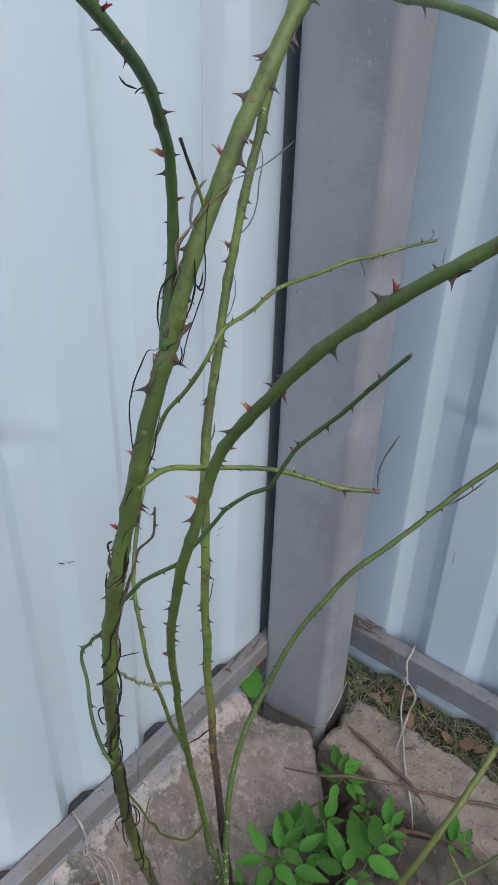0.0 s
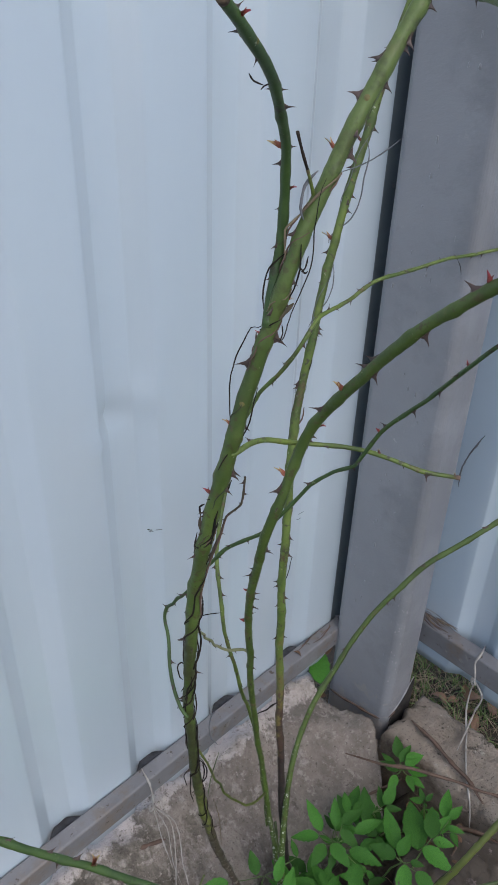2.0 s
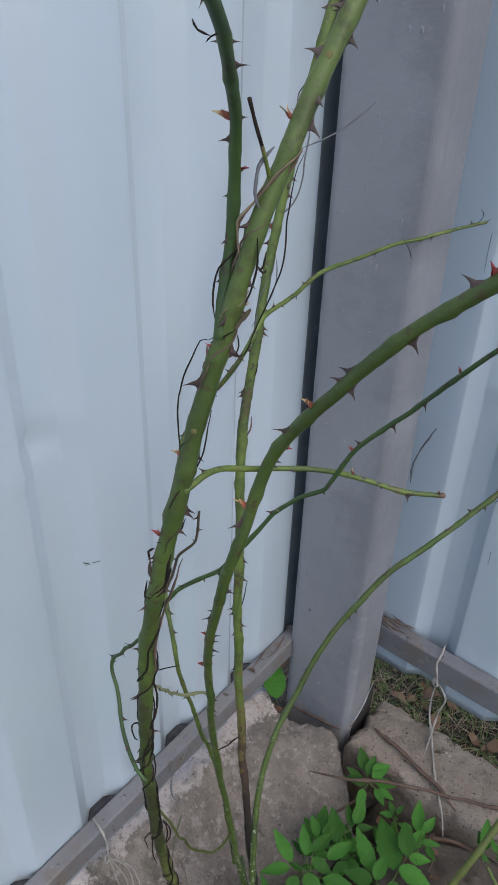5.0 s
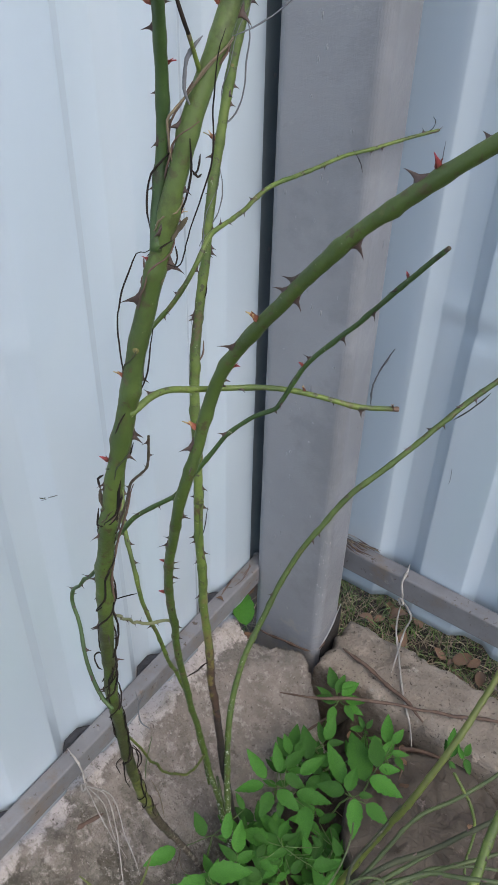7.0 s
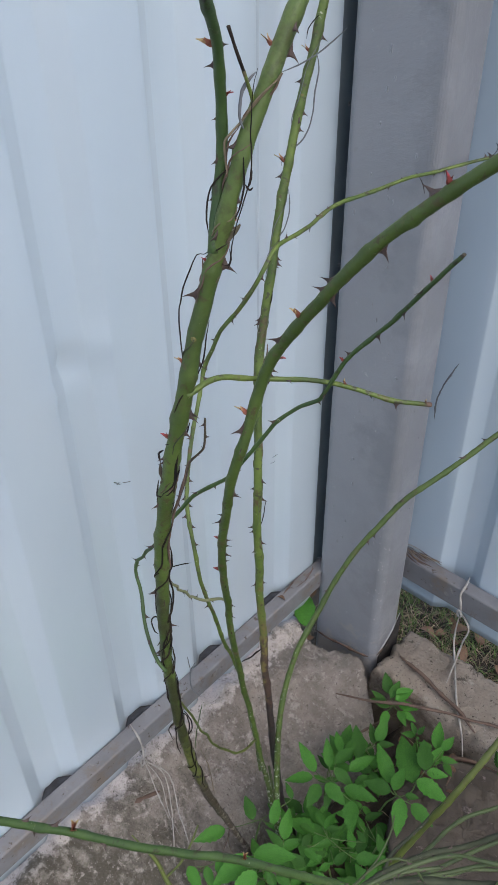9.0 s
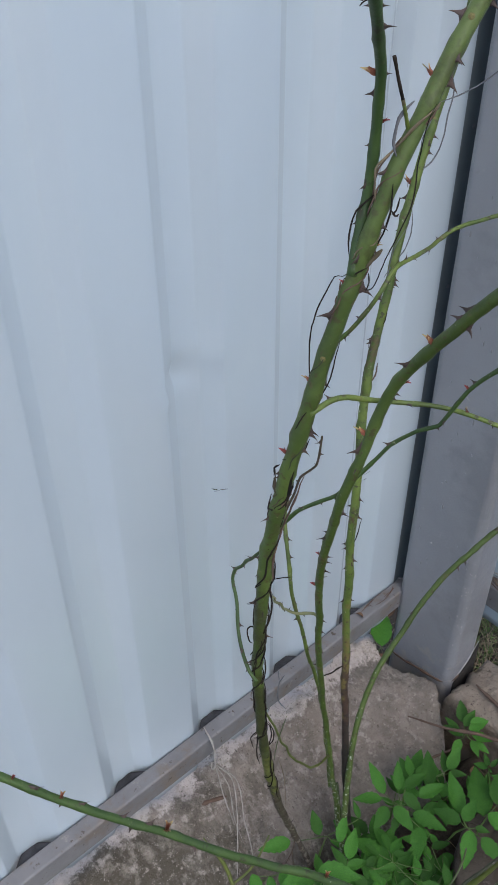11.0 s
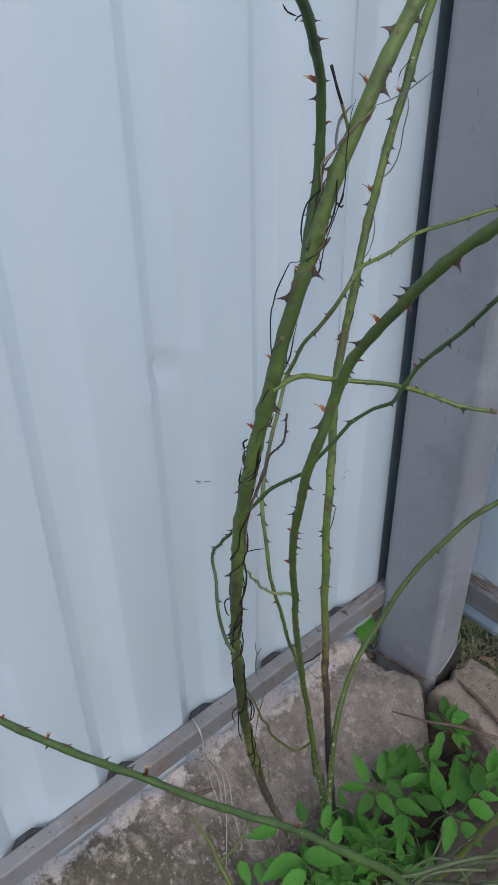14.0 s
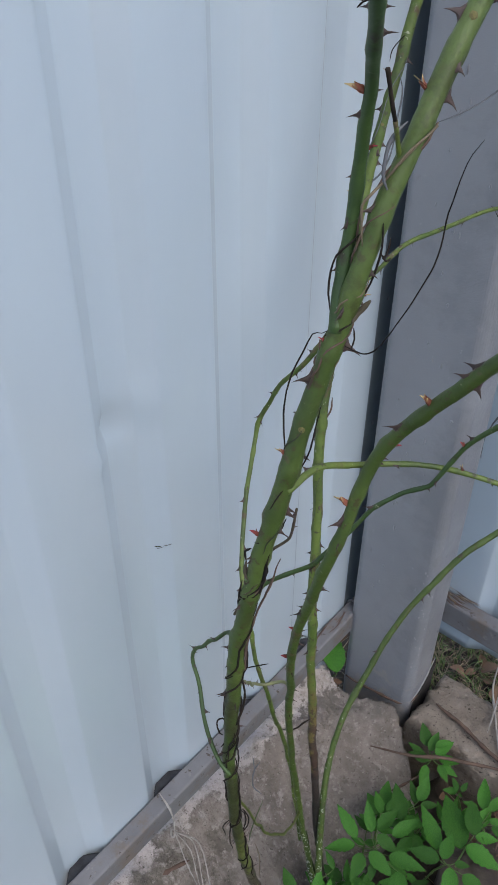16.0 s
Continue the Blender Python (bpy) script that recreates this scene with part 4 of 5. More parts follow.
cane("y3", [(0.118, -0.241, 0.064), (0.135, -0.249, 0.032), (0.154, -0.254, 0.000), (0.166, -0.244, -0.009)], (0.0016, 0.0015), M_BACK, thorns=0, sides=8)

for key, size, places in (
        ("main", 0.0055, "0.485L1.0 0.492L0.9 0.519R1.1 0.553L1.0 0.553L1.1 0.591L0.8 0.659L0.6 0.663L0.7 0.693R1.0 0.693R1.2 0.723R0.8 0.758L1.3 0.773R1.3 0.792R0.6 0.803R0.6 0.826L1.0 0.867R1.0 0.890L1.0 0.898R0.8 0.905L1.0 0.913R0.8 0.917R1.0 0.932R0.8"),
        ("arch", 0.0038, "0.125L0.6 0.188R0.6 0.312L0.5 0.438L1.1 0.625R1.2 0.688L0.9 0.688R0.8 0.896L1.4"),
        ("straight", 0.0044, "0.421R0.9 0.459L0.7 0.466R1.0 0.477L0.9 0.481L0.9 0.508R1.0 0.526R1.0 0.654L1.0 0.658L0.9 0.699R1.0 0.703R0.8 0.759L0.9 0.759L0.9 0.789R0.8 0.801R0.9 0.820L0.9 0.846R1.0"),
        ("right", 0.0050, "0.487R0.7 0.509R0.7 0.568L0.7 0.594R0.8 0.594R0.9 0.607R0.9 0.611R0.9 0.641L1.1 0.679R0.8 0.679R1.1 0.735L1.1 0.778R0.8 0.803L1.2 0.850D1.0 0.855U1.0 0.889D1.2 0.927U1.3 0.962D1.0"),
        ("cross", 0.0032, "0.371D0.8 0.886D1.2"),
        ("slant", 0.0034, "0.183D0.8 0.225D1.0 0.408U0.9 0.521D0.8 0.662U0.8 0.732D1.0 0.817D1.0"),
        ("low_bend", 0.0046, "0.650R0.8 0.719U1.0 0.769D1.0 0.831U1.0 0.887D1.1 0.919U1.0"),
        ("reach", 0.0046, "0.113U1.2 0.139D1.1 0.150U0.9 0.186U0.8 0.198D1.2"),
        ("thin", 0.0036, "0.423R0.9 0.441R0.9 0.451L0.9 0.451L1.0 0.460R0.9 0.469L1.0 0.484R1.0 0.521L1.0 0.592L1.0 0.657D0.9 0.751U0.9 0.751U1.1 0.784D0.8 0.784D0.9 0.812U0.8 0.897U0.6 0.930D0.8 0.986U0.9")):
    set_thorns(key, size, places)


def on_cane(key, point, side, size, data, name="bud", tilt=0.5, label=""):
    """A bud or scar on a cane near a place, on the side that is given as a direction."""
    line, radii, ob = LINES[key]
    i = int(np.argmin(np.linalg.norm(line - np.array(point), axis=1)))
    tan, u, w = frames(line)
    d = np.array(side, float)
    stuck(line, radii, i, math.atan2(d @ w[i], d @ u[i]), size, data, name, ob, tilt, label)


LEFT, RIGHT, UP, NEAR = (-0.75, -0.6, 0.2), (0.75, 0.6, 0.2), (0, 0, 1), (0.5, -0.6, 0.5)
for key, point, side, size, data in (
        ("arch", (0.187, -0.365, 0.876), LEFT, 0.0074, BUD_DRY), ("arch", (0.185, -0.347, 0.853), RIGHT, 0.0037, BUD_RED),
        ("arch", (0.232, -0.432, 0.934), RIGHT, 0.0043, BUD_RED), ("main", (0.198, -0.330, 0.868), LEFT, 0.0068, BUD_DRY),
        ("main", (0.168, -0.396, 0.668), LEFT, 0.0056, BUD_RED), ("main", (0.181, -0.370, 0.775), LEFT, 0.0037, BUD_RED),
        ("main", (0.174, -0.386, 0.718), LEFT, 0.0056, BUD_DRY), ("right", (0.225, -0.344, 0.745), LEFT, 0.0081, BUD_DRY),
        ("right", (0.180, -0.340, 0.673), LEFT, 0.0087, BUD_DRY), ("right", (0.205, -0.343, 0.712), RIGHT, 0.0043, BUD_RED),
        ("right", (0.292, -0.331, 0.828), UP, 0.0062, BUD_RED), ("right", (0.151, -0.338, 0.506), LEFT, 0.0050, BUD_RED),
        ("right", (0.157, -0.339, 0.556), LEFT, 0.0037, BUD_RED), ("straight", (0.064, -0.166, 0.745), LEFT, 0.0095, BUD_DRY),
        ("straight", (0.062, -0.135, 0.815), LEFT, 0.0068, BUD_DRY), ("cross", (0.232, -0.306, 0.692), UP, 0.0043, BUD_DRY),
        ("cross", (0.267, -0.274, 0.676), RIGHT, 0.0037, BUD_DRY), ("slant", (0.229, -0.308, 0.705), LEFT, 0.0037, BUD_RED),
        ("slant", (0.280, -0.302, 0.776), UP, 0.0031, BUD_RED), ("reach", (0.228, -0.536, 0.504), UP, 0.0110, BUD_DRY),
        ("reach", (0.199, -0.580, 0.552), UP, 0.0070, BUD_DRY), ("reach", (0.283, -0.457, 0.422), UP, 0.0080, BUD_DRY), ("reach", (0.285, -0.455, 0.420), LEFT, 0.0075, BUD_DRY), ("reach", (0.186, -0.598, 0.573), UP, 0.0043, BUD_RED),
        ("top", (0.290, -0.345, 0.940), RIGHT, 0.0056, BUD_RED), ("main", (0.190, -0.362, 0.795), RIGHT, 0.0043, BUD_DRY)):
    on_cane(key, point, side, size, data)

SCAR = blob_mesh("leaf_scar", M_SCAR, 3.0, 0.35)
for key, point, side, size in (("main", (0.202, -0.318, 0.890), NEAR, 0.0018), ("main", (0.178, -0.378, 0.735), NEAR, 0.0018),
                               ("straight", (0.072, -0.190, 0.690), NEAR, 0.0013), ("straight", (0.061, -0.150, 0.790), NEAR, 0.0013),
                               ("main", (0.195, -0.350, 0.825), NEAR, 0.0013), ("arch", (0.222, -0.417, 0.930), NEAR, 0.0013)):
    on_cane(key, point, side, size, SCAR, "leaf_scar", 0.0)

# the cut face on the arching cane
line = LINES["arch"][0]
tip, way = line[-1], (line[-1] - line[-4]) / np.linalg.norm(line[-1] - line[-4])
v, f = tube([tip - way * 0.001, tip + way * 0.0022], (0.0024, 0.0023), 14)
under("cut_end", mesh("cut_end", v, f, M_CUT), LINES["arch"][2], "pale cut pith")


# dried ends of the two short side shoots
for key, r, long, material, label in (("cross", 0.0014, 0.0030, M_TWIG, "brown dried tip"), ("slant", 0.0009, 0.0026, M_OLD, "dark cut tip")):
    line = LINES[key][0]
    way = (line[-1] - line[-5]) / np.linalg.norm(line[-1] - line[-5])
    v, f = tube(spline([line[-1] - way * 0.001, line[-1] + way * long * 0.5, line[-1] + way * long], 0.001), (r * 0.8, r * 1.1, r), 10, 0.3, 5)
    under("dried_tip", mesh("dried_tip", v, f, material), LINES[key][2], label)

# ---- dry vines ----
vine = thing("dry_vine", (0.15, -0.36, 0.25), "dead dark bindweed stems wound round the rose", "vine")


def strand(points, r, material=None, parent=None, name="strand", wobble=0.0, seed=0.0):
    line = spline(points, 0.003)
    if wobble:
        line = line + np.array([[wobble * noise.noise((k * 0.09, seed, q)) for q in (0.0, 7.0, 15.0)] for k in range(len(line))])
    if wobble == 0.0 and r < 0.0013:
        line = line + r * 0.7 * np.array([[noise.noise((p[0] * 160, p[1] * 160, p[2] * 160 + q)) for q in (0.0, 9.0, 21.0)] for p in line])
    v, f = tube(line, (r * 0.35, r * 0.9, r, r * 0.8, r, r * 0.85, r * 0.3), 6, 0.25 if r > 0.0006 else 0.0, 3)
    return under(name, mesh(name, v, f, material or M_VINE), parent or vine)


def wind(key, lo, hi, turns, phase, off, r, material=None):
    """A strand wound round a cane between two heights."""
    line, radii, _ = LINES[key]
    tan, u, w = frames(line)
    keep = [i for i in range(len(line)) if lo < line[i][2] < hi]
    pts = []
    for n, i in enumerate(keep):
        q = n / max(1, len(keep) - 1)
        a = phase + 2 * math.pi * turns * (q + 0.06 * math.sin(q * 19 + phase))
        rad = float(np.interp(i / (len(line) - 1), np.linspace(0, 1, len(radii)), radii)) + off * (1 + 1.6 * max(0, noise.noise((n * 0.13, phase, 0))))
        pts.append(line[i] + rad * (math.cos(a) * u[i] + math.sin(a) * w[i]))
    pts = np.array(pts)
    pts += r * 0.8 * np.array([[noise.noise((p[0] * 230, p[1] * 230, p[2] * 230 + q)) for q in (0.0, 9.0, 21.0)] for p in pts])
    v, f = tube(pts, (r * 0.5, r, r * 0.7, r * 1.1, r * 0.6, r, r * 0.8, r * 0.4), 6, 0.2, 3)
    under("strand", mesh("strand", v, f, material or M_VINE), vine)


wind("main", 0.26, 0.56, 3.2, 0.4, 0.0006, 0.00072)
wind("main", 0.42, 0.60, 2.4, 5.0, 0.0004, 0.00060)
wind("main", 0.24, 0.50, 4.0, 2.9, 0.0007, 0.00051)
wind("main", 0.46, 0.62, 1.6, 1.7, 0.0005, 0.00065)
wind("main", 0.60, 0.665, 1.4, 4.4, 0.0006, 0.00062)
for k in range(7):
    wind("main", 0.612 + 0.005 * (k % 4), 0.640 + 0.004 * (k % 3), 0.45, 0.9 * k, 0.0002, 0.0005, (M_OLD, M_VINE, M_TWIG)[k % 3])
wind("main", 0.755, 0.835, 1.3, 0.9, 0.0004, 0.00050, M_TWIG)
wind("main", 0.765, 0.805, 1.1, 3.4, 0.0004, 0.00045, M_TENDRIL)
wind("main", 0.66, 0.735, 1.0, 2.2, 0.0002, 0.00045, M_DEAD)
wind("straight", 0.44, 0.64, 2.6, 1.2, 0.0002, 0.00040, M_BACK)
wind("straight", 0.66, 0.83, 1.6, 0.3, 0.0003, 0.00035, M_GREY)
strand([(0.2198, -0.0123, 0.4822), (0.2282, -0.0031, 0.4898), (0.2356, 0.0071, 0.4989), (0.2402, 0.0147, 0.5063)], 0.0006, M_VINE, vine)
strand([(0.1879, -0.3538, 0.8201), (0.1866, -0.3590, 0.8170), (0.1814, -0.3602, 0.8106), (0.1804, -0.3624, 0.8035), (0.1819, -0.3651, 0.7958), (0.1844, -0.3664, 0.7890)], 0.00050, M_VINE, vine)
strand([(0.1819, -0.3678, 0.7787), (0.1791, -0.3705, 0.7784), (0.1778, -0.3744, 0.7709), (0.1748, -0.3769, 0.7610), (0.1727, -0.3777, 0.7519), (0.1735, -0.3797, 0.7493), (0.1726, -0.3794, 0.7351), (0.1762, -0.3817, 0.7202), (0.1794, -0.3840, 0.7154)], 0.00043, M_VINE, vine)
strand([(0.2033, -0.3340, 0.8603), (0.2020, -0.3404, 0.8528), (0.1939, -0.3471, 0.8451), (0.1906, -0.3508, 0.8375)], 0.0006, M_TWIG, vine)
strand([(0.1909, -0.3510, 0.8376), (0.1865, -0.3534, 0.8304), (0.1868, -0.3550, 0.8226), (0.1866, -0.3547, 0.8165), (0.1880, -0.3543, 0.8118)], 0.0006, M_TWIG, vine)
strand([(0.0682, -0.1389, 0.8186), (0.0714, -0.1381, 0.8080), (0.0724, -0.1430, 0.7919), (0.0742, -0.1476, 0.7754), (0.0717, -0.1531, 0.7616), (0.0674, -0.1597, 0.7549), (0.0622, -0.1652, 0.7476), (0.0625, -0.1671, 0.7424)], 0.0006, M_GREY, vine)
strand([(0.0694, -0.1285, 0.8439), (0.0643, -0.1347, 0.8378), (0.0605, -0.1378, 0.8314), (0.0609, -0.1402, 0.8252)], 0.00043, M_VINE, vine)
strand([(0.1971, -0.3544, 0.8282), (0.1990, -0.3563, 0.8209), (0.1977, -0.3547, 0.8130), (0.1963, -0.3569, 0.8021), (0.1936, -0.3598, 0.7946), (0.1902, -0.3659, 0.7852), (0.1819, -0.3678, 0.7787)], 0.00050, M_VINE, vine)
strand([(0.1994, -0.3506, 0.8201), (0.1993, -0.3524, 0.8139), (0.1986, -0.3545, 0.8125)], 0.00050, M_VINE, vine)
strand([(0.1976, -0.3539, 0.8139), (0.2003, -0.3537, 0.8119), (0.2010, -0.3521, 0.8128)], 0.00058, M_VINE, vine)
strand([(0.1976, -0.3578, 0.7953), (0.1950, -0.3593, 0.7910), (0.1934, -0.3615, 0.7880), (0.1939, -0.3639, 0.7863)], 0.0014, M_OLD, vine)
strand([(0.1925, -0.3604, 0.7820), (0.1932, -0.3602, 0.7767), (0.1941, -0.3631, 0.7732)], 0.00043, M_VINE, vine)
strand([(0.1824, -0.3694, 0.7767), (0.1846, -0.3711, 0.7718), (0.1875, -0.3694, 0.7742), (0.1911, -0.3620, 0.7767)], 0.0006, M_TWIG, vine)
strand([(0.1822, -0.3721, 0.7644), (0.1811, -0.3699, 0.7675), (0.1880, -0.3680, 0.7745), (0.1916, -0.3621, 0.7762)], 0.0006, M_TWIG, vine)
strand([(0.1831, -0.3678, 0.7777), (0.1911, -0.3678, 0.7835), (0.1938, -0.3633, 0.7860)], 0.00043, M_VINE, vine)
strand([(0.0696, -0.1680, 0.7288), (0.0736, -0.1702, 0.7146), (0.0736, -0.1755, 0.7000), (0.0704, -0.1870, 0.6862), (0.0666, -0.1889, 0.6772)], 0.0005, M_GREY, vine)
strand([(0.1857, -0.3699, 0.7435), (0.1859, -0.3727, 0.7356), (0.1844, -0.3755, 0.7190), (0.1809, -0.3808, 0.7070), (0.1777, -0.3873, 0.6988), (0.1738, -0.3891, 0.6876), (0.1739, -0.3892, 0.6841)], 0.00043, M_VINE, vine)
strand([(0.1789, -0.3821, 0.6807), (0.1759, -0.3836, 0.6709), (0.1724, -0.3917, 0.6675), (0.1673, -0.3923, 0.6643)], 0.00050, M_VINE, vine)
strand([(0.1747, -0.3888, 0.6622), (0.1742, -0.3919, 0.6484), (0.1718, -0.3928, 0.6317), (0.1679, -0.3954, 0.6175), (0.1702, -0.3938, 0.6210)], 0.00090, M_VINE, vine)
strand([(0.1629, -0.3963, 0.6370), (0.1618, -0.3977, 0.6249), (0.1663, -0.3982, 0.6259), (0.1708, -0.3956, 0.6390), (0.1727, -0.3922, 0.6449)], 0.00062, M_VINE, vine)
strand([(0.1627, -0.3979, 0.6298), (0.1683, -0.3958, 0.6347), (0.1726, -0.3929, 0.6373)], 0.00062, M_VINE, vine)
strand([(0.1634, -0.3939, 0.6497), (0.1640, -0.3949, 0.6428), (0.1681, -0.3960, 0.6398), (0.1715, -0.3941, 0.6394)], 0.0011, M_OLD, vine)
strand([(0.1656, -0.3927, 0.6598), (0.1624, -0.3938, 0.6560), (0.1634, -0.3939, 0.6497)], 0.00077, M_VINE, vine)
strand([(0.1775, -0.3839, 0.6530), (0.1749, -0.3885, 0.6346), (0.1691, -0.3905, 0.6137), (0.1669, -0.3936, 0.5970), (0.1648, -0.3957, 0.5811), (0.1632, -0.3941, 0.5621), (0.1616, -0.3950, 0.5518), (0.1634, -0.3940, 0.5447)], 0.0007, M_TWIG, vine)
strand([(0.1661, -0.3928, 0.5981), (0.1641, -0.3992, 0.5927), (0.1563, -0.3990, 0.5805), (0.1547, -0.3998, 0.5752)], 0.00059, M_VINE, vine)
strand([(0.0762, -0.1924, 0.6564), (0.0781, -0.1968, 0.6453), (0.0739, -0.2009, 0.6363), (0.0714, -0.2043, 0.6299), (0.0728, -0.2067, 0.6232)], 0.00043, M_VINE, vine)
strand([(0.0817, -0.2039, 0.6123), (0.0829, -0.2070, 0.6020), (0.0818, -0.2137, 0.5950), (0.0813, -0.2165, 0.5912)], 0.0007, M_TWIG, vine)
strand([(0.1049, -0.2324, 0.4746), (0.1047, -0.2359, 0.4553), (0.1047, -0.2431, 0.4414), (0.1043, -0.2454, 0.4298), (0.1080, -0.2456, 0.4192)], 0.00043, M_VINE, vine)
strand([(0.1619, -0.3933, 0.5581), (0.1681, -0.3895, 0.5623), (0.1727, -0.3845, 0.5633)], 0.00043, M_VINE, vine)
strand([(0.1630, -0.3930, 0.5808), (0.1630, -0.3923, 0.5639), (0.1620, -0.3954, 0.5518), (0.1619, -0.3932, 0.5352), (0.1622, -0.3949, 0.5218), (0.1601, -0.3989, 0.5068), (0.1530, -0.4023, 0.4929)], 0.00077, M_VINE, vine)
strand([(0.1550, -0.4024, 0.5070), (0.1529, -0.4034, 0.5099), (0.1496, -0.4044, 0.5057), (0.1494, -0.4051, 0.4992), (0.1506, -0.4043, 0.4929), (0.1514, -0.4019, 0.4886)], 0.00059, M_VINE, vine)
strand([(0.1584, -0.3975, 0.4795), (0.1581, -0.3950, 0.4596), (0.1577, -0.3978, 0.4444), (0.1508, -0.4005, 0.4299)], 0.00059, M_VINE, vine)
strand([(0.1547, -0.4018, 0.5617), (0.1604, -0.3993, 0.5720), (0.1631, -0.3943, 0.5752)], 0.00051, M_VINE, vine)
strand([(0.1532, -0.4023, 0.5337), (0.1583, -0.3996, 0.5439), (0.1620, -0.3954, 0.5518)], 0.00051, M_VINE, vine)
strand([(0.1524, -0.4021, 0.5115), (0.1581, -0.3994, 0.5212), (0.1613, -0.3948, 0.5226)], 0.00051, M_VINE, vine)
strand([(0.1506, -0.4036, 0.4756), (0.1571, -0.4007, 0.4915), (0.1582, -0.3975, 0.4975)], 0.00059, M_VINE, vine)
strand([(0.1496, -0.4015, 0.4299), (0.1559, -0.3997, 0.4392), (0.1565, -0.3966, 0.4456)], 0.00059, M_VINE, vine)
strand([(0.1516, -0.4005, 0.4231), (0.1506, -0.4000, 0.4062), (0.1536, -0.3972, 0.4000), (0.1566, -0.3922, 0.4148)], 0.00059, M_VINE, vine)
strand([(0.1568, -0.3906, 0.3855), (0.1588, -0.3858, 0.3696), (0.1576, -0.3851, 0.3524), (0.1561, -0.3902, 0.3485), (0.1498, -0.3942, 0.3312)], 0.00059, M_VINE, vine)
strand([(0.1568, -0.3922, 0.3854), (0.1583, -0.3882, 0.3740), (0.1562, -0.3873, 0.3515), (0.1500, -0.3933, 0.3257)], 0.00059, M_VINE, vine)
strand([(0.1508, -0.3957, 0.3689), (0.1493, -0.3952, 0.3496), (0.1488, -0.3950, 0.3312), (0.1494, -0.3922, 0.3144)], 0.00059, M_VINE, vine)
strand([(0.1511, -0.3970, 0.3716), (0.1468, -0.4001, 0.3595), (0.1474, -0.3975, 0.3426)], 0.00051, M_VINE, vine)
strand([(0.1474, -0.3810, 0.2581), (0.1521, -0.3776, 0.2641), (0.1526, -0.3729, 0.2683)], 0.00059, M_VINE, vine)
strand([(0.1448, -0.3699, 0.2211), (0.1451, -0.3653, 0.2068), (0.1470, -0.3592, 0.2060)], 0.0006, M_TENDRIL, vine)
strand([(0.1428, -0.3441, 0.1411), (0.1412, -0.3337, 0.0950), (0.1369, -0.3300, 0.0570), (0.1337, -0.3363, 0.0281), (0.1329, -0.3373, 0.0215)], 0.0006, M_TWIG, vine)
strand([(0.1363, -0.3307, 0.0505), (0.1378, -0.3279, 0.0200), (0.1416, -0.3229, 0.0026)], 0.0006, M_TENDRIL, vine)
strand([(0.1072, -0.2703, 0.2834), (0.1129, -0.2633, 0.2897), (0.1205, -0.2563, 0.3023)], 0.00077, M_VINE, vine)
strand([(0.1352, 0.0201, 0.7165), (0.1371, 0.0278, 0.7183), (0.1364, 0.0332, 0.7225), (0.1333, 0.0337, 0.7256)], 0.00036, M_VINE, vine)
strand([(0.1352, 0.0201, 0.7165), (0.1402, 0.0275, 0.7164), (0.1425, 0.0350, 0.7193)], 0.0004, M_TWIG, vine)
strand([(0.1041, -0.0370, 0.7088), (0.1095, -0.0378, 0.7024), (0.1131, -0.0403, 0.6971)], 0.00036, M_VINE, vine)
strand([(0.3158, -0.3294, 0.8429), (0.3190, -0.3294, 0.8457), (0.3213, -0.3266, 0.8469)], 0.00065, M_VINE, vine)
strand([(0.2119, -0.4092, 0.9145), (0.2089, -0.4034, 0.9107), (0.2088, -0.3975, 0.9082)], 0.00043, M_VINE, vine)
strand([(0.2064, -0.3964, 0.9060), (0.2084, -0.3965, 0.9078), (0.2119, -0.3975, 0.9092)], 0.00036, M_VINE, vine)
strand([(0.1670, -0.3810, 0.4046), (0.1625, -0.3852, 0.4165), (0.1643, -0.3865, 0.4383), (0.1673, -0.3837, 0.4507)], 0.0006, M_GREY, vine)
strand([(0.1652, -0.3869, 0.4433), (0.1647, -0.3884, 0.4604)], 0.0004, M_GREY, vine)
strand([(0.1672, -0.3798, 0.3934), (0.1595, -0.3816, 0.3479), (0.1564, -0.3821, 0.3183)], 0.0005, M_BACK, vine)
strand([(0.1584, -0.3773, 0.3144), (0.1560, -0.3678, 0.2704), (0.1454, -0.3537, 0.1906)], 0.0005, M_TENDRIL, vine)
strand([(0.188, -0.362, 0.773), (0.215, -0.384, 0.790), (0.233, -0.399, 0.815), (0.245, -0.402, 0.842), (0.249, -0.406, 0.861), (0.254, -0.410, 0.877), (0.259, -0.413, 0.885)], 0.00029)
strand([(0.1931, -0.3611, 0.8188), (0.1921, -0.3613, 0.8264), (0.1909, -0.3603, 0.8335), (0.1924, -0.3580, 0.8369), (0.1949, -0.3542, 0.8414), (0.1977, -0.3495, 0.8474), (0.2013, -0.3440, 0.8536), (0.2045, -0.3393, 0.8590), (0.2054, -0.3373, 0.8617)], 0.0006, M_TENDRIL)
strand([(0.2054, -0.3373, 0.8617), (0.2104, -0.3319, 0.8642), (0.2154, -0.3264, 0.8681), (0.2201, -0.3209, 0.8732), (0.2236, -0.3154, 0.8783)], 0.00035, M_GREY)
strand([(0.1969, -0.3539, 0.8393), (0.1949, -0.3539, 0.8450), (0.1941, -0.3524, 0.8516), (0.1948, -0.3496, 0.8571), (0.1973, -0.3455, 0.8618)], 0.0008, M_GREY)
strand([(0.1960, -0.3535, 0.8430), (0.1992, -0.3480, 0.8505), (0.2030, -0.3425, 0.8560), (0.2056, -0.3375, 0.8605)], 0.0005, M_TENDRIL)
curl = thing("dry_curl", (0.10, 0.085, 0.40), "dark curled dead stem against the fence sheet", "stem")
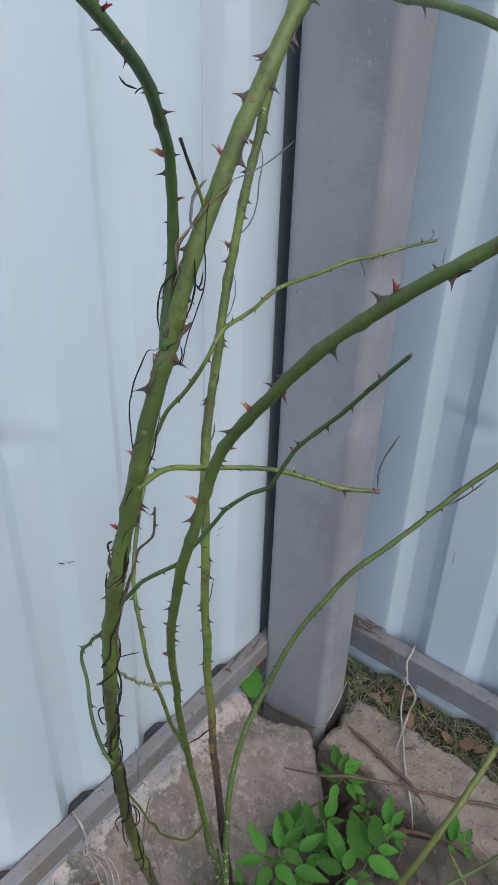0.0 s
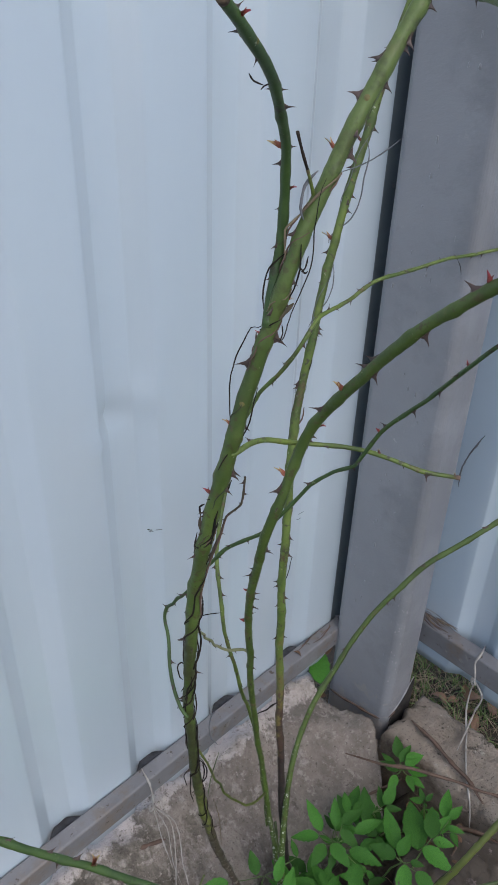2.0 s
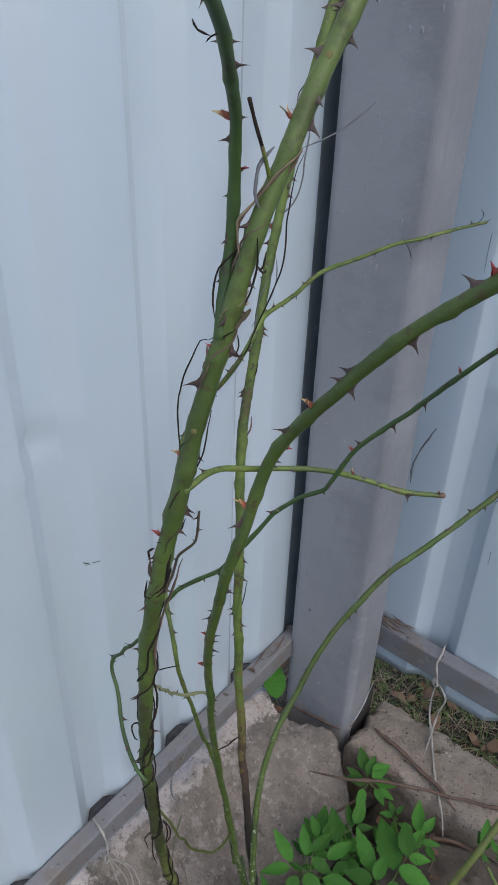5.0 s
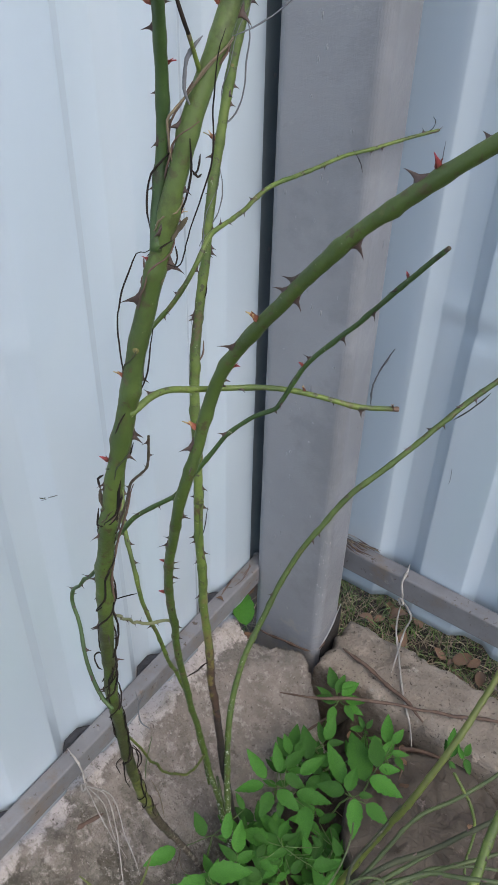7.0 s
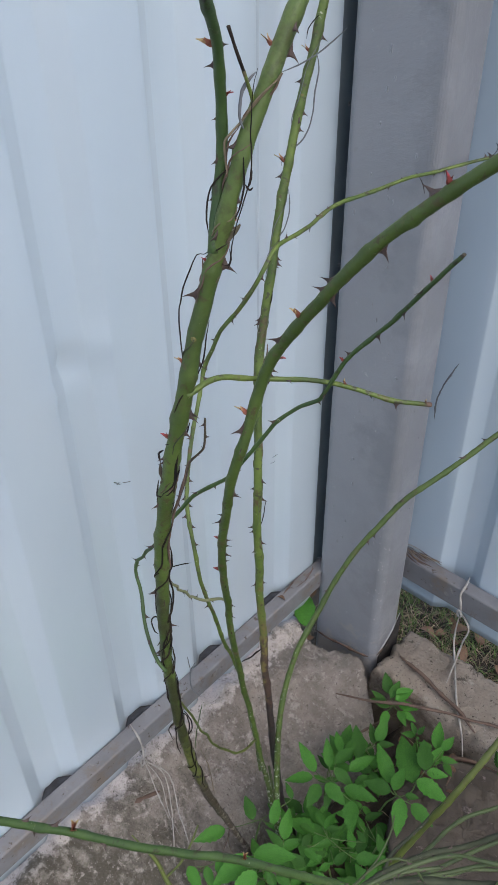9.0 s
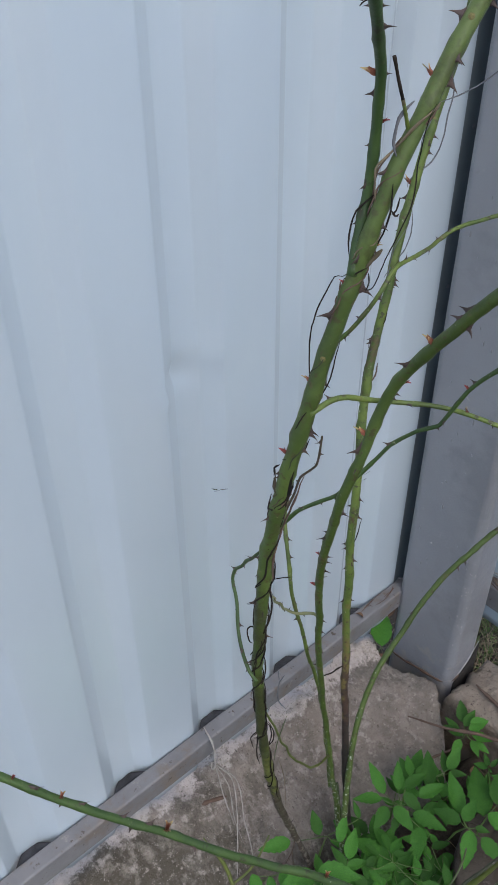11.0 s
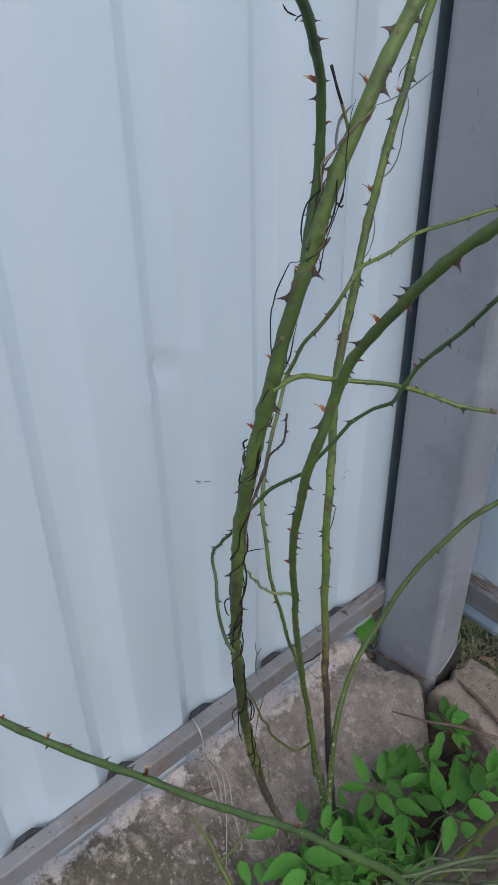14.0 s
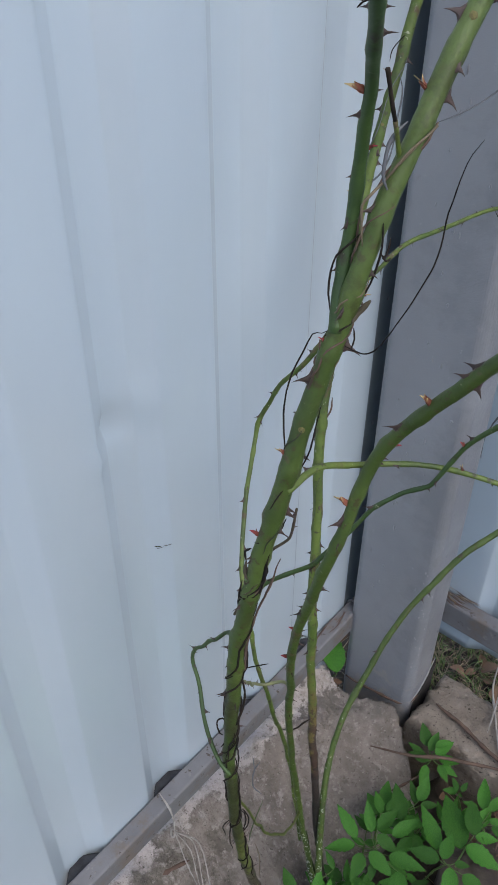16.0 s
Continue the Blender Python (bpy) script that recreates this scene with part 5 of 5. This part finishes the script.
strand([(0.112, 0.083, 0.468), (0.104, 0.082, 0.447), (0.096, 0.083, 0.425), (0.092, 0.084, 0.404), (0.094, 0.084, 0.382)], 0.0011, M_GREY, curl, "stem")

# ---- strings and twigs ----
cord = thing("string", (0.179, 0.075, 0.158), "frayed whitish string knotted over the steel rail", "string", "strings on the rails")
strand([(0.176, 0.092, 0.160), (0.179, 0.078, 0.158), (0.180, 0.064, 0.154), (0.184, 0.062, 0.138), (0.187, 0.061, 0.126)], 0.0016, M_STRING, cord)
strand([(0.187, 0.061, 0.126), (0.186, 0.059, 0.100), (0.189, 0.056, 0.070), (0.204, 0.038, 0.056), (0.234, -0.009, 0.056), (0.263, -0.042, 0.045), (0.279, -0.060, 0.02)], 0.0014, M_STRING, cord)
strand([(0.187, 0.061, 0.126), (0.197, 0.058, 0.121), (0.204, 0.057, 0.108), (0.200, 0.057, 0.082), (0.199, 0.055, 0.062), (0.211, 0.005, 0.056)], 0.0014, M_STRING, cord)
strand([(0.183, 0.060, 0.131), (0.190, 0.057, 0.126), (0.186, 0.058, 0.121), (0.182, 0.060, 0.128), (0.189, 0.058, 0.131)], 0.0014, M_STRING, cord, "knot")
cord = thing("string", (0.0, -0.346, 0.155), "bundle of grey twine tied to the rail", "string", "strings on the rails")
strand([(0.004, -0.346, 0.154), (0.020, -0.349, 0.153), (0.029, -0.351, 0.143), (0.030, -0.352, 0.118)], 0.0012, M_STRING, cord)
strand([(0.030, -0.352, 0.118), (0.030, -0.347, 0.080), (0.038, -0.347, 0.050), (0.065, -0.354, 0.034)], 0.0008, M_STRING, cord)
strand([(0.030, -0.352, 0.118), (0.036, -0.333, 0.072), (0.055, -0.342, 0.040), (0.086, -0.368, 0.022), (0.107, -0.387, 0.010)], 0.0008, M_STRING, cord)
strand([(0.030, -0.352, 0.118), (0.040, -0.328, 0.066), (0.067, -0.341, 0.033), (0.088, -0.350, 0.021), (0.102, -0.358, 0.012)], 0.0008, M_STRING, cord)
strand([(0.026, -0.349, 0.122), (0.033, -0.354, 0.119), (0.030, -0.356, 0.112), (0.025, -0.352, 0.115), (0.032, -0.349, 0.118)], 0.0012, M_STRING, cord, "knot")
strand([(0.029, -0.352, 0.119), (0.038, -0.340, 0.068), (0.060, -0.350, 0.036), (0.083, -0.356, 0.022)], 0.0006, M_STRING, cord)
for pts, r, label in (
        ([(0.109, -0.097, 0.044), (0.155, -0.087, 0.062), (0.190, -0.062, 0.062), (0.239, -0.035, 0.060), (0.274, -0.019, 0.058), (0.341, 0.015, 0.058), (0.42, 0.05, 0.058)], 0.0021, "thin dry reddish-brown twig over the concrete"),
        ([(0.142, 0.000, 0.056), (0.184, -0.009, 0.058), (0.220, -0.017, 0.058), (0.247, -0.023, 0.058), (0.275, -0.032, 0.052)], 0.0026, "short dry brown stick on the concrete block"),
        ([(0.150, -0.115, 0.012), (0.166, -0.095, 0.026), (0.182, -0.072, 0.042)], 0.0016, "short dry stick beside the concrete"),
        ([(0.25, -0.075, 0.028), (0.29, -0.058, 0.036), (0.34, -0.05, 0.034)], 0.003, "dry brown stick on the soil"),
        ([(0.285, -0.12, 0.06), (0.28, -0.095, 0.05), (0.279, -0.075, 0.03)], 0.0013, "thin dry upright stalk")):
    ob = thing("twig", pts[0], label, "twig", "twigs")
    strand(pts, r, M_TWIG, ob, "stick", 0.002, r * 1000)
bark = thing("bark_chip", (0.029, -0.362, 0.048), "reddish-brown flat bark chip on the concrete", "bark")
strand([(0.0229, -0.3859, 0.0513), (0.0288, -0.3622, 0.0476), (0.0365, -0.3395, 0.0433)], 0.0030, M_TWIG, bark, "chip")


# ---- leafy weeds ----
def leaflet_mesh(seed):
    """A pointed oval leaflet with toothed rims, folded along its rib; one unit long, along +y."""
    r = random.Random(seed)
    rows, verts, faces = 25, [], []
    bend, wide, saw, fold_up = r.uniform(0.03, 0.13), r.uniform(0.20, 0.255), r.uniform(5.0, 7.5), r.uniform(0.10, 0.22)
    for i in range(rows):
        q = i / (rows - 1)
        w = wide * (math.sin(math.pi * q ** 0.76) ** 0.9 * (1.16 - 0.30 * q) if 0 < q < 1 else 0.0) + 0.004
        tooth = 1.0 + 0.20 * (0.5 - (q * saw) % 1.0) * (0.28 < q < 0.97)
        for s in (-1, -0.5, 0, 0.5, 1):
            x = s * w * (tooth if abs(s) == 1 else 1)
            z = fold_up * abs(s) * w * 2 - bend * q * q + 0.010 * math.sin(q * 40 - abs(s) * 5) * abs(s) + (0.006 if s == 0 else 0.0)
            verts.append((x, q, z))
    for i in range(rows - 1):
        for k in range(4):
            a = i * 5 + k
            faces.append((a, a + 1, a + 6, a + 5))
    n = len(verts)
    verts += [(x, y, z - 0.006) for x, y, z in verts]
    faces += [tuple(n + a for a in f[::-1]) for f in faces]
    return mesh("leaflet", verts, faces, M_LEAF)


LEAFLETS = [leaflet_mesh(s) for s in range(5)]


def weed(label, foot, leaflets):
    """A low weed: each leaflet by the place of its base, its heading and its length; thin stalks lead to the foot."""
    ob = thing("leafy_weed", foot, label, "weed", "weeds")
    spots = [[float(v) for v in q.split()] for q in leaflets.split(",")] if isinstance(leaflets, str) else leaflets
    mid = Vector([sum(s[k] for s in spots) / len(spots) for k in range(3)])
    f = Vector((foot[0], foot[1], ground_height(foot[0], foot[1])))
    hub = mid + Vector((0, 0, -0.004))
    strand([f, f.lerp(hub, 0.5) + Vector((0, 0, 0.2 * (hub.z - f.z))), hub], 0.0012, M_LEAFSTEM, ob, "stalk")
    for x, y, z, heading, long in spots:
        at = Vector((x, y, z))
        strand([hub, hub.lerp(at, 0.5) + Vector((0, 0, -0.002)), at], 0.0006, M_LEAFSTEM, ob, "stalk")
        m = Matrix.Translation(at) @ Matrix.Rotation(radians(rng.uniform(4, 22)), 4, Vector((0.82, 0.57, 0))) @ Matrix.Rotation(radians(heading - 90), 4, "Z") @ Matrix.Rotation(rng.uniform(-0.12, 0.22), 4, "X") @ Matrix.Rotation(rng.uniform(-0.2, 0.2), 4, "Y")
        under("leaflet", LEAFLETS[rng.randrange(5)], ob, "", m @ Matrix.Diagonal((long * rng.uniform(0.84, 1.0), long, long, 1)))


weed("feathered toothed leaf of a low green weed", (0.185, -0.190, 0.000),
     "0.167 -0.214 0.074 161 0.039, 0.171 -0.224 0.080 -137 0.033, 0.183 -0.229 0.086 -77 0.031, 0.176 -0.200 0.077 134 0.033, 0.181 -0.195 0.083 81 0.032, 0.195 -0.187 0.074 67 0.036, 0.183 -0.199 0.080 -2 0.029, 0.188 -0.223 0.086 -7 0.032, 0.204 -0.209 0.077 19 0.040, 0.221 -0.219 0.083 -55 0.035, 0.203 -0.220 0.074 12 0.030, 0.196 -0.227 0.080 -63 0.018")
weed("small bright green weed leaf", (0.190, -0.125, 0.000),
     "0.192 -0.130 0.056 137 0.026, 0.194 -0.128 0.062 103 0.031, 0.199 -0.134 0.068 37 0.020, 0.191 -0.158 0.059 135 0.041, 0.170 -0.170 0.065 137 0.026, 0.189 -0.140 0.056 163 0.017, 0.173 -0.162 0.062 93 0.019")
weed("broad toothed green weed leaf", (0.235, -0.190, 0.040),
     "0.240 -0.171 0.079 143 0.047, 0.248 -0.181 0.085 -162 0.033, 0.251 -0.181 0.091 102 0.029, 0.260 -0.179 0.082 -60 0.040, 0.274 -0.180 0.088 -6 0.031, 0.261 -0.171 0.079 30 0.016")
weed("long toothed green weed leaf", (0.260, -0.170, 0.040),
     "0.258 -0.151 0.074 135 0.061, 0.261 -0.148 0.080 7 0.041, 0.263 -0.135 0.086 124 0.038")
weed("cluster of fresh green weed leaves", (0.275, -0.110, 0.020),
     "0.259 -0.114 0.066 88 0.031, 0.265 -0.102 0.072 25 0.021, 0.264 -0.131 0.078 32 0.025, 0.255 -0.093 0.069 117 0.036, 0.262 -0.093 0.075 85 0.023, 0.250 -0.094 0.066 -167 0.018, 0.272 -0.104 0.072 -31 0.018, 0.266 -0.120 0.078 -43 0.016")
weed("tiny three-part green seedling leaf", (0.230, -0.085, 0.000),
     "0.218 -0.076 0.039 -147 0.017, 0.219 -0.078 0.045 145 0.016, 0.223 -0.080 0.051 86 0.014, 0.221 -0.078 0.042 -18 0.006")
weed("bright green weed in the gap between the blocks", (0.155, -0.075, 0.000),
     "0.164 -0.056 0.052 138 0.028, 0.170 -0.062 0.056 99 0.026, 0.178 -0.064 0.060 70 0.028, 0.182 -0.062 0.052 30 0.026, 0.176 -0.073 0.056 -162 0.026, 0.175 -0.076 0.048 -75 0.026, 0.187 -0.070 0.054 -30 0.022, 0.174 -0.058 0.064 62 0.022, 0.166 -0.066 0.044 175 0.024, 0.188 -0.064 0.046 5 0.022")
weed("small green weed beside the stump", (0.335, -0.075, 0.000),
     "0.321 -0.056 0.054 135 0.021, 0.323 -0.058 0.060 112 0.036, 0.323 -0.069 0.066 -10 0.011")
weed("small green weed by the kerb block", (0.365, -0.075, 0.000),
     "0.335 -0.045 0.056 93 0.020, 0.337 -0.052 0.062 -45 0.018, 0.335 -0.058 0.068 135 0.016")
weed("shaded dark green weed leaves", (0.200, -0.240, 0.000),
     "0.196 -0.248 0.039 -171 0.018, 0.204 -0.252 0.045 113 0.031, 0.222 -0.251 0.051 79 0.020, 0.222 -0.259 0.042 115 0.017, 0.246 -0.244 0.048 145 0.020, 0.251 -0.242 0.039 105 0.028, 0.241 -0.271 0.045 82 0.022, 0.203 -0.281 0.051 93 0.018, 0.215 -0.265 0.042 -12 0.014")
weed("shaded green weed leaves", (0.260, -0.230, 0.000),
     "0.265 -0.240 0.034 59 0.021, 0.275 -0.214 0.040 103 0.022, 0.273 -0.226 0.046 145 0.021, 0.301 -0.213 0.037 101 0.020, 0.235 -0.207 0.043 61 0.023, 0.246 -0.200 0.034 -19 0.018, 0.233 -0.215 0.040 152 0.015")
weed("large oval green leaves at the foot of the rose", (0.150, -0.310, 0.000),
     "0.133 -0.331 0.069 -116 0.037, 0.151 -0.305 0.075 151 0.027, 0.173 -0.296 0.081 120 0.030, 0.167 -0.256 0.072 153 0.020")
weed("large toothed green leaves below the long cane", (0.185, -0.320, 0.000),
     "0.178 -0.333 0.079 38 0.046, 0.179 -0.340 0.085 -106 0.048, 0.196 -0.349 0.091 -98 0.037, 0.201 -0.337 0.082 -24 0.022")
weed("oval green leaf low on the concrete", (0.120, -0.390, 0.050),
     "0.128 -0.383 0.059 -18 0.030, 0.144 -0.372 0.065 -30 0.024, 0.151 -0.364 0.071 -2 0.027")
weed("shaded green weed leaf", (0.210, -0.270, 0.000),
     "0.187 -0.266 0.054 9 0.020, 0.193 -0.244 0.060 -27 0.020, 0.216 -0.255 0.066 43 0.016, 0.209 -0.285 0.057 3 0.021, 0.258 -0.259 0.063 45 0.028, 0.253 -0.233 0.054 165 0.016")
weed("broad green leaf below the rail", (-0.010, -0.020, -0.050),
     "0.024 -0.054 0.069 139 0.068")

def spray(x, y, z, heading, long):
    """The leaflets of one feathered leaf: two pairs and one at the tip."""
    spots = []
    for along, turn, size in ((0.95, 0, 1.0), (0.75, 58, 0.86), (0.75, -58, 0.86), (0.25, 75, 0.70), (0.25, -75, 0.70)):
        h = radians(heading)
        spots.append([x + along * long * math.cos(h), y + along * long * math.sin(h), z + rng.uniform(-0.004, 0.004) - 0.006 * (1 - along), heading + turn + rng.uniform(-12, 12), long * size * rng.uniform(0.9, 1.1)])
    return spots


for k in range(58):
    x, y = rng.uniform(0.140, 0.300), rng.uniform(-0.42, -0.105)
    if (x > 0.25 and y > -0.19) or (x < 0.165 and y > -0.25):
        continue
    weed("low shaded green weed leaves", (x, y, 0.0), spray(x, y, rng.uniform(0.012, 0.050), rng.uniform(0, 360), rng.uniform(0.022, 0.036)))
for k in range(16):
    x, y = rng.uniform(0.185, 0.250), rng.uniform(-0.34, -0.255)
    weed("low shaded green weed leaves", (x, y, 0.0), spray(x, y, rng.uniform(0.020, 0.055), rng.uniform(0, 360), rng.uniform(0.020, 0.032)))


# ---- grass and litter behind the fence ----
def blades(count, box, lo, hi, material, name, label, flat=0.6):
    r = random.Random(31 + count)
    verts, faces = [], []
    for _ in range(count):
        x, y = r.uniform(box[0], box[1]), r.uniform(box[2], box[3])
        z, h, a = ground_height(x, y), r.uniform(lo, hi), r.uniform(0, 6.28)
        w, lean = r.uniform(0.0003, 0.0009), r.uniform(0.1, flat) * h
        dx, dy = math.cos(a), math.sin(a)
        n = len(verts)
        for q, ww in ((0, 1), (0.4, 0.9), (0.75, 0.6), (1, 0.05)):
            cx, cy, cz = x + dx * lean * q * q * 1.6, y + dy * lean * q * q * 1.6, z + h * q * (1 - 0.45 * flat * q)
            verts += [(cx - dy * w * ww, cy + dx * w * ww, cz), (cx + dy * w * ww, cy - dx * w * ww, cz + 0.0004)]
        for k in range(3):
            a0 = n + 2 * k
            faces.append((a0, a0 + 1, a0 + 3, a0 + 2))
    tagged(new(name, mesh(name, verts, faces, material)), label, "grass", kind="stuff")


blades(6500, (0.0, 0.60, 0.08, 0.40), 0.010, 0.034, M_GRASS, "grass", "short green grass beyond the fence")
blades(5200, (0.0, 0.60, 0.07, 0.40), 0.008, 0.026, M_STRAW, "dry_grass", "flattened straw-coloured dead grass", 1.9)
blades(260, (-0.06, 0.06, -0.055, 0.05), 0.015, 0.06, M_STRAW, "dry_grass", "dead straw between rail and post", 1.4)
blades(110, (0.20, 0.55, -0.42, -0.04), 0.008, 0.022, M_STRAW, "dry_grass", "bits of dry straw scattered on the soil", 1.8)


def dry_leaf_mesh(seed):
    r = random.Random(seed)
    verts, faces = [], []
    for i in range(7):
        q = i / 6
        w = 0.30 * math.sin(math.pi * min(1, max(0, q))) ** 0.7 + 0.01
        for s in (-1, 0, 1):
            verts.append((s * w, q, 0.22 * abs(s) * w + 0.25 * math.sin(q * 3.1 + seed) * (0.4 + 0.6 * s * s) + r.uniform(-0.03, 0.03)))
    for i in range(6):
        for k in range(2):
            a = i * 3 + k
            faces.append((a, a + 1, a + 4, a + 3))
    n = len(verts)
    verts += [(x, y, z - 0.012) for x, y, z in verts]
    faces += [tuple(n + a for a in f[::-1]) for f in faces]
    return mesh("dry_leaf", verts, faces, M_DRYLEAF)


DRY = [dry_leaf_mesh(s) for s in range(4)]


def dry_leaf(x, y, z, size):
    ob = new("dry_leaf", DRY[rng.randrange(4)])
    ob.matrix_basis = pose(x, y, z, rng.uniform(-25, 25), rng.uniform(-25, 25), rng.uniform(0, 360)) @ Matrix.Diagonal((size, size, size, 1))
    tagged(ob, "curled dry brown leaf lying on the ground", "dead leaf", "dead leaves")


for x, y, z, size in ((0.262, 0.115, -0.045, 0.030), (0.30, 0.13, -0.05, 0.024), (0.14, 0.16, -0.05, 0.03), (0.17, 0.19, -0.05, 0.026),
                      (0.19, -0.10, 0.03, 0.014), (0.205, -0.085, 0.035, 0.012), (0.27, -0.075, 0.03, 0.015), (0.285, -0.10, 0.06, 0.014),
                      (0.265, -0.13, 0.06, 0.016), (0.29, -0.125, 0.056, 0.012), (0.35, -0.06, 0.03, 0.018), (0.16, -0.13, 0.02, 0.012), (0.22, 0.15, -0.05, 0.022),
                      (0.36, 0.17, -0.05, 0.026), (0.005, -0.095, 0.152, 0.011), (0.012, -0.018, 0.108, 0.016), (0.020, -0.030, 0.020, 0.018), (0.30, -0.22, 0.03, 0.015), (0.37, -0.12, 0.056, 0.013)):
    dry_leaf(x, y, z, size)
for k in range(90):
    x, y = rng.uniform(0.02, 0.6), rng.uniform(0.09, 0.42)
    dry_leaf(x, y, ground_height(x, y) + 0.012, rng.uniform(0.012, 0.030))
nest = thing("straw_tuft", (0.115, 0.075, 0.156), "small tuft of dry straw lying on the rail", "straw")
for k in range(26):
    a, long = rng.gauss(-0.5, 0.5), rng.uniform(0.012, 0.05)
    x, y, z = 0.080 + rng.uniform(0, 0.025), 0.084 + rng.uniform(-0.008, 0.007), 0.1565 + rng.uniform(0, 0.006)
    strand([(x, y, z), (x + 0.5 * long * math.cos(a), min(y + 0.25 * long * math.sin(a), 0.092), z + rng.uniform(-0.001, 0.004)), (x + long * math.cos(a), min(y + 0.4 * long * math.sin(a), 0.092), z + rng.uniform(-0.001, 0.006))], rng.uniform(0.0003, 0.0007), M_TWIG if k % 3 else M_STRAW, nest, "stalk")
nest = thing("straw_tuft", (0.02, -0.06, 0.151), "few dry stems caught on the rail beside the post", "straw")
for k in range(6):
    a, long = rng.uniform(1.25, 1.75), rng.uniform(0.018, 0.040)
    x, y = 0.004 + rng.uniform(0, 0.010), -0.070 + rng.uniform(-0.02, 0.03)
    strand([(x, y, 0.152), (x + 0.5 * long * math.cos(a), y + 0.5 * long * math.sin(a), 0.1525), (x + long * math.cos(a), min(y + long * math.sin(a), -0.026), 0.152 + rng.uniform(0, 0.006))], rng.uniform(0.0004, 0.0007), M_TWIG, nest, "stalk")

# ---- scuffs on the sheets ----
scuff = thing("scuff_mark", (-0.004, -0.308, 0.48), "small dark scuff on the painted sheet", "mark", "scuffs")
strand([(-0.0036, -0.3135, 0.4850), (-0.0027, -0.3105, 0.4825), (-0.0020, -0.3080, 0.4815)], 0.0005, M_DEAD, scuff, "scratch")
strand([(-0.0030, -0.3120, 0.4815), (-0.0024, -0.3095, 0.4805), (-0.0014, -0.3060, 0.4800)], 0.0003, M_GREY, scuff, "scratch")
strand([(-0.0014, -0.306, 0.481), (-0.0002, -0.302, 0.480), (0.0006, -0.298, 0.479)], 0.0004, M_GREY, scuff, "scratch")
scuff = thing("scuff_mark", (0, -0.1, 0.38), "faint grey rub on the painted sheet", "mark", "scuffs")
strand([(-0.0008, -0.1010, 0.3845), (-0.0006, -0.0960, 0.3850), (-0.0008, -0.0911, 0.3846)], 0.0003, M_GREY, scuff, "scratch")
strand([(-0.0008, -0.1042, 0.3786), (-0.0006, -0.1000, 0.3775), (-0.0008, -0.0963, 0.3771)], 0.0003, M_GREY, scuff, "scratch")
scuff = thing("scuff_mark", (0.2, 0.094, 0.3), "thin dark vertical scratch on the painted sheet", "mark", "scuffs")
strand([(0.199, 0.0940, 0.335), (0.200, 0.0938, 0.322), (0.1995, 0.0940, 0.312)], 0.0003, M_GREY, scuff, "scratch")
scuff = thing("scuff_mark", (0.15, 0.094, 0.66), "faint grey vertical rub on the painted sheet", "mark", "scuffs")
strand([(0.124, 0.0938, 0.69), (0.1235, 0.0938, 0.67), (0.124, 0.0938, 0.645)], 0.0004, M_GREY, scuff, "scratch")
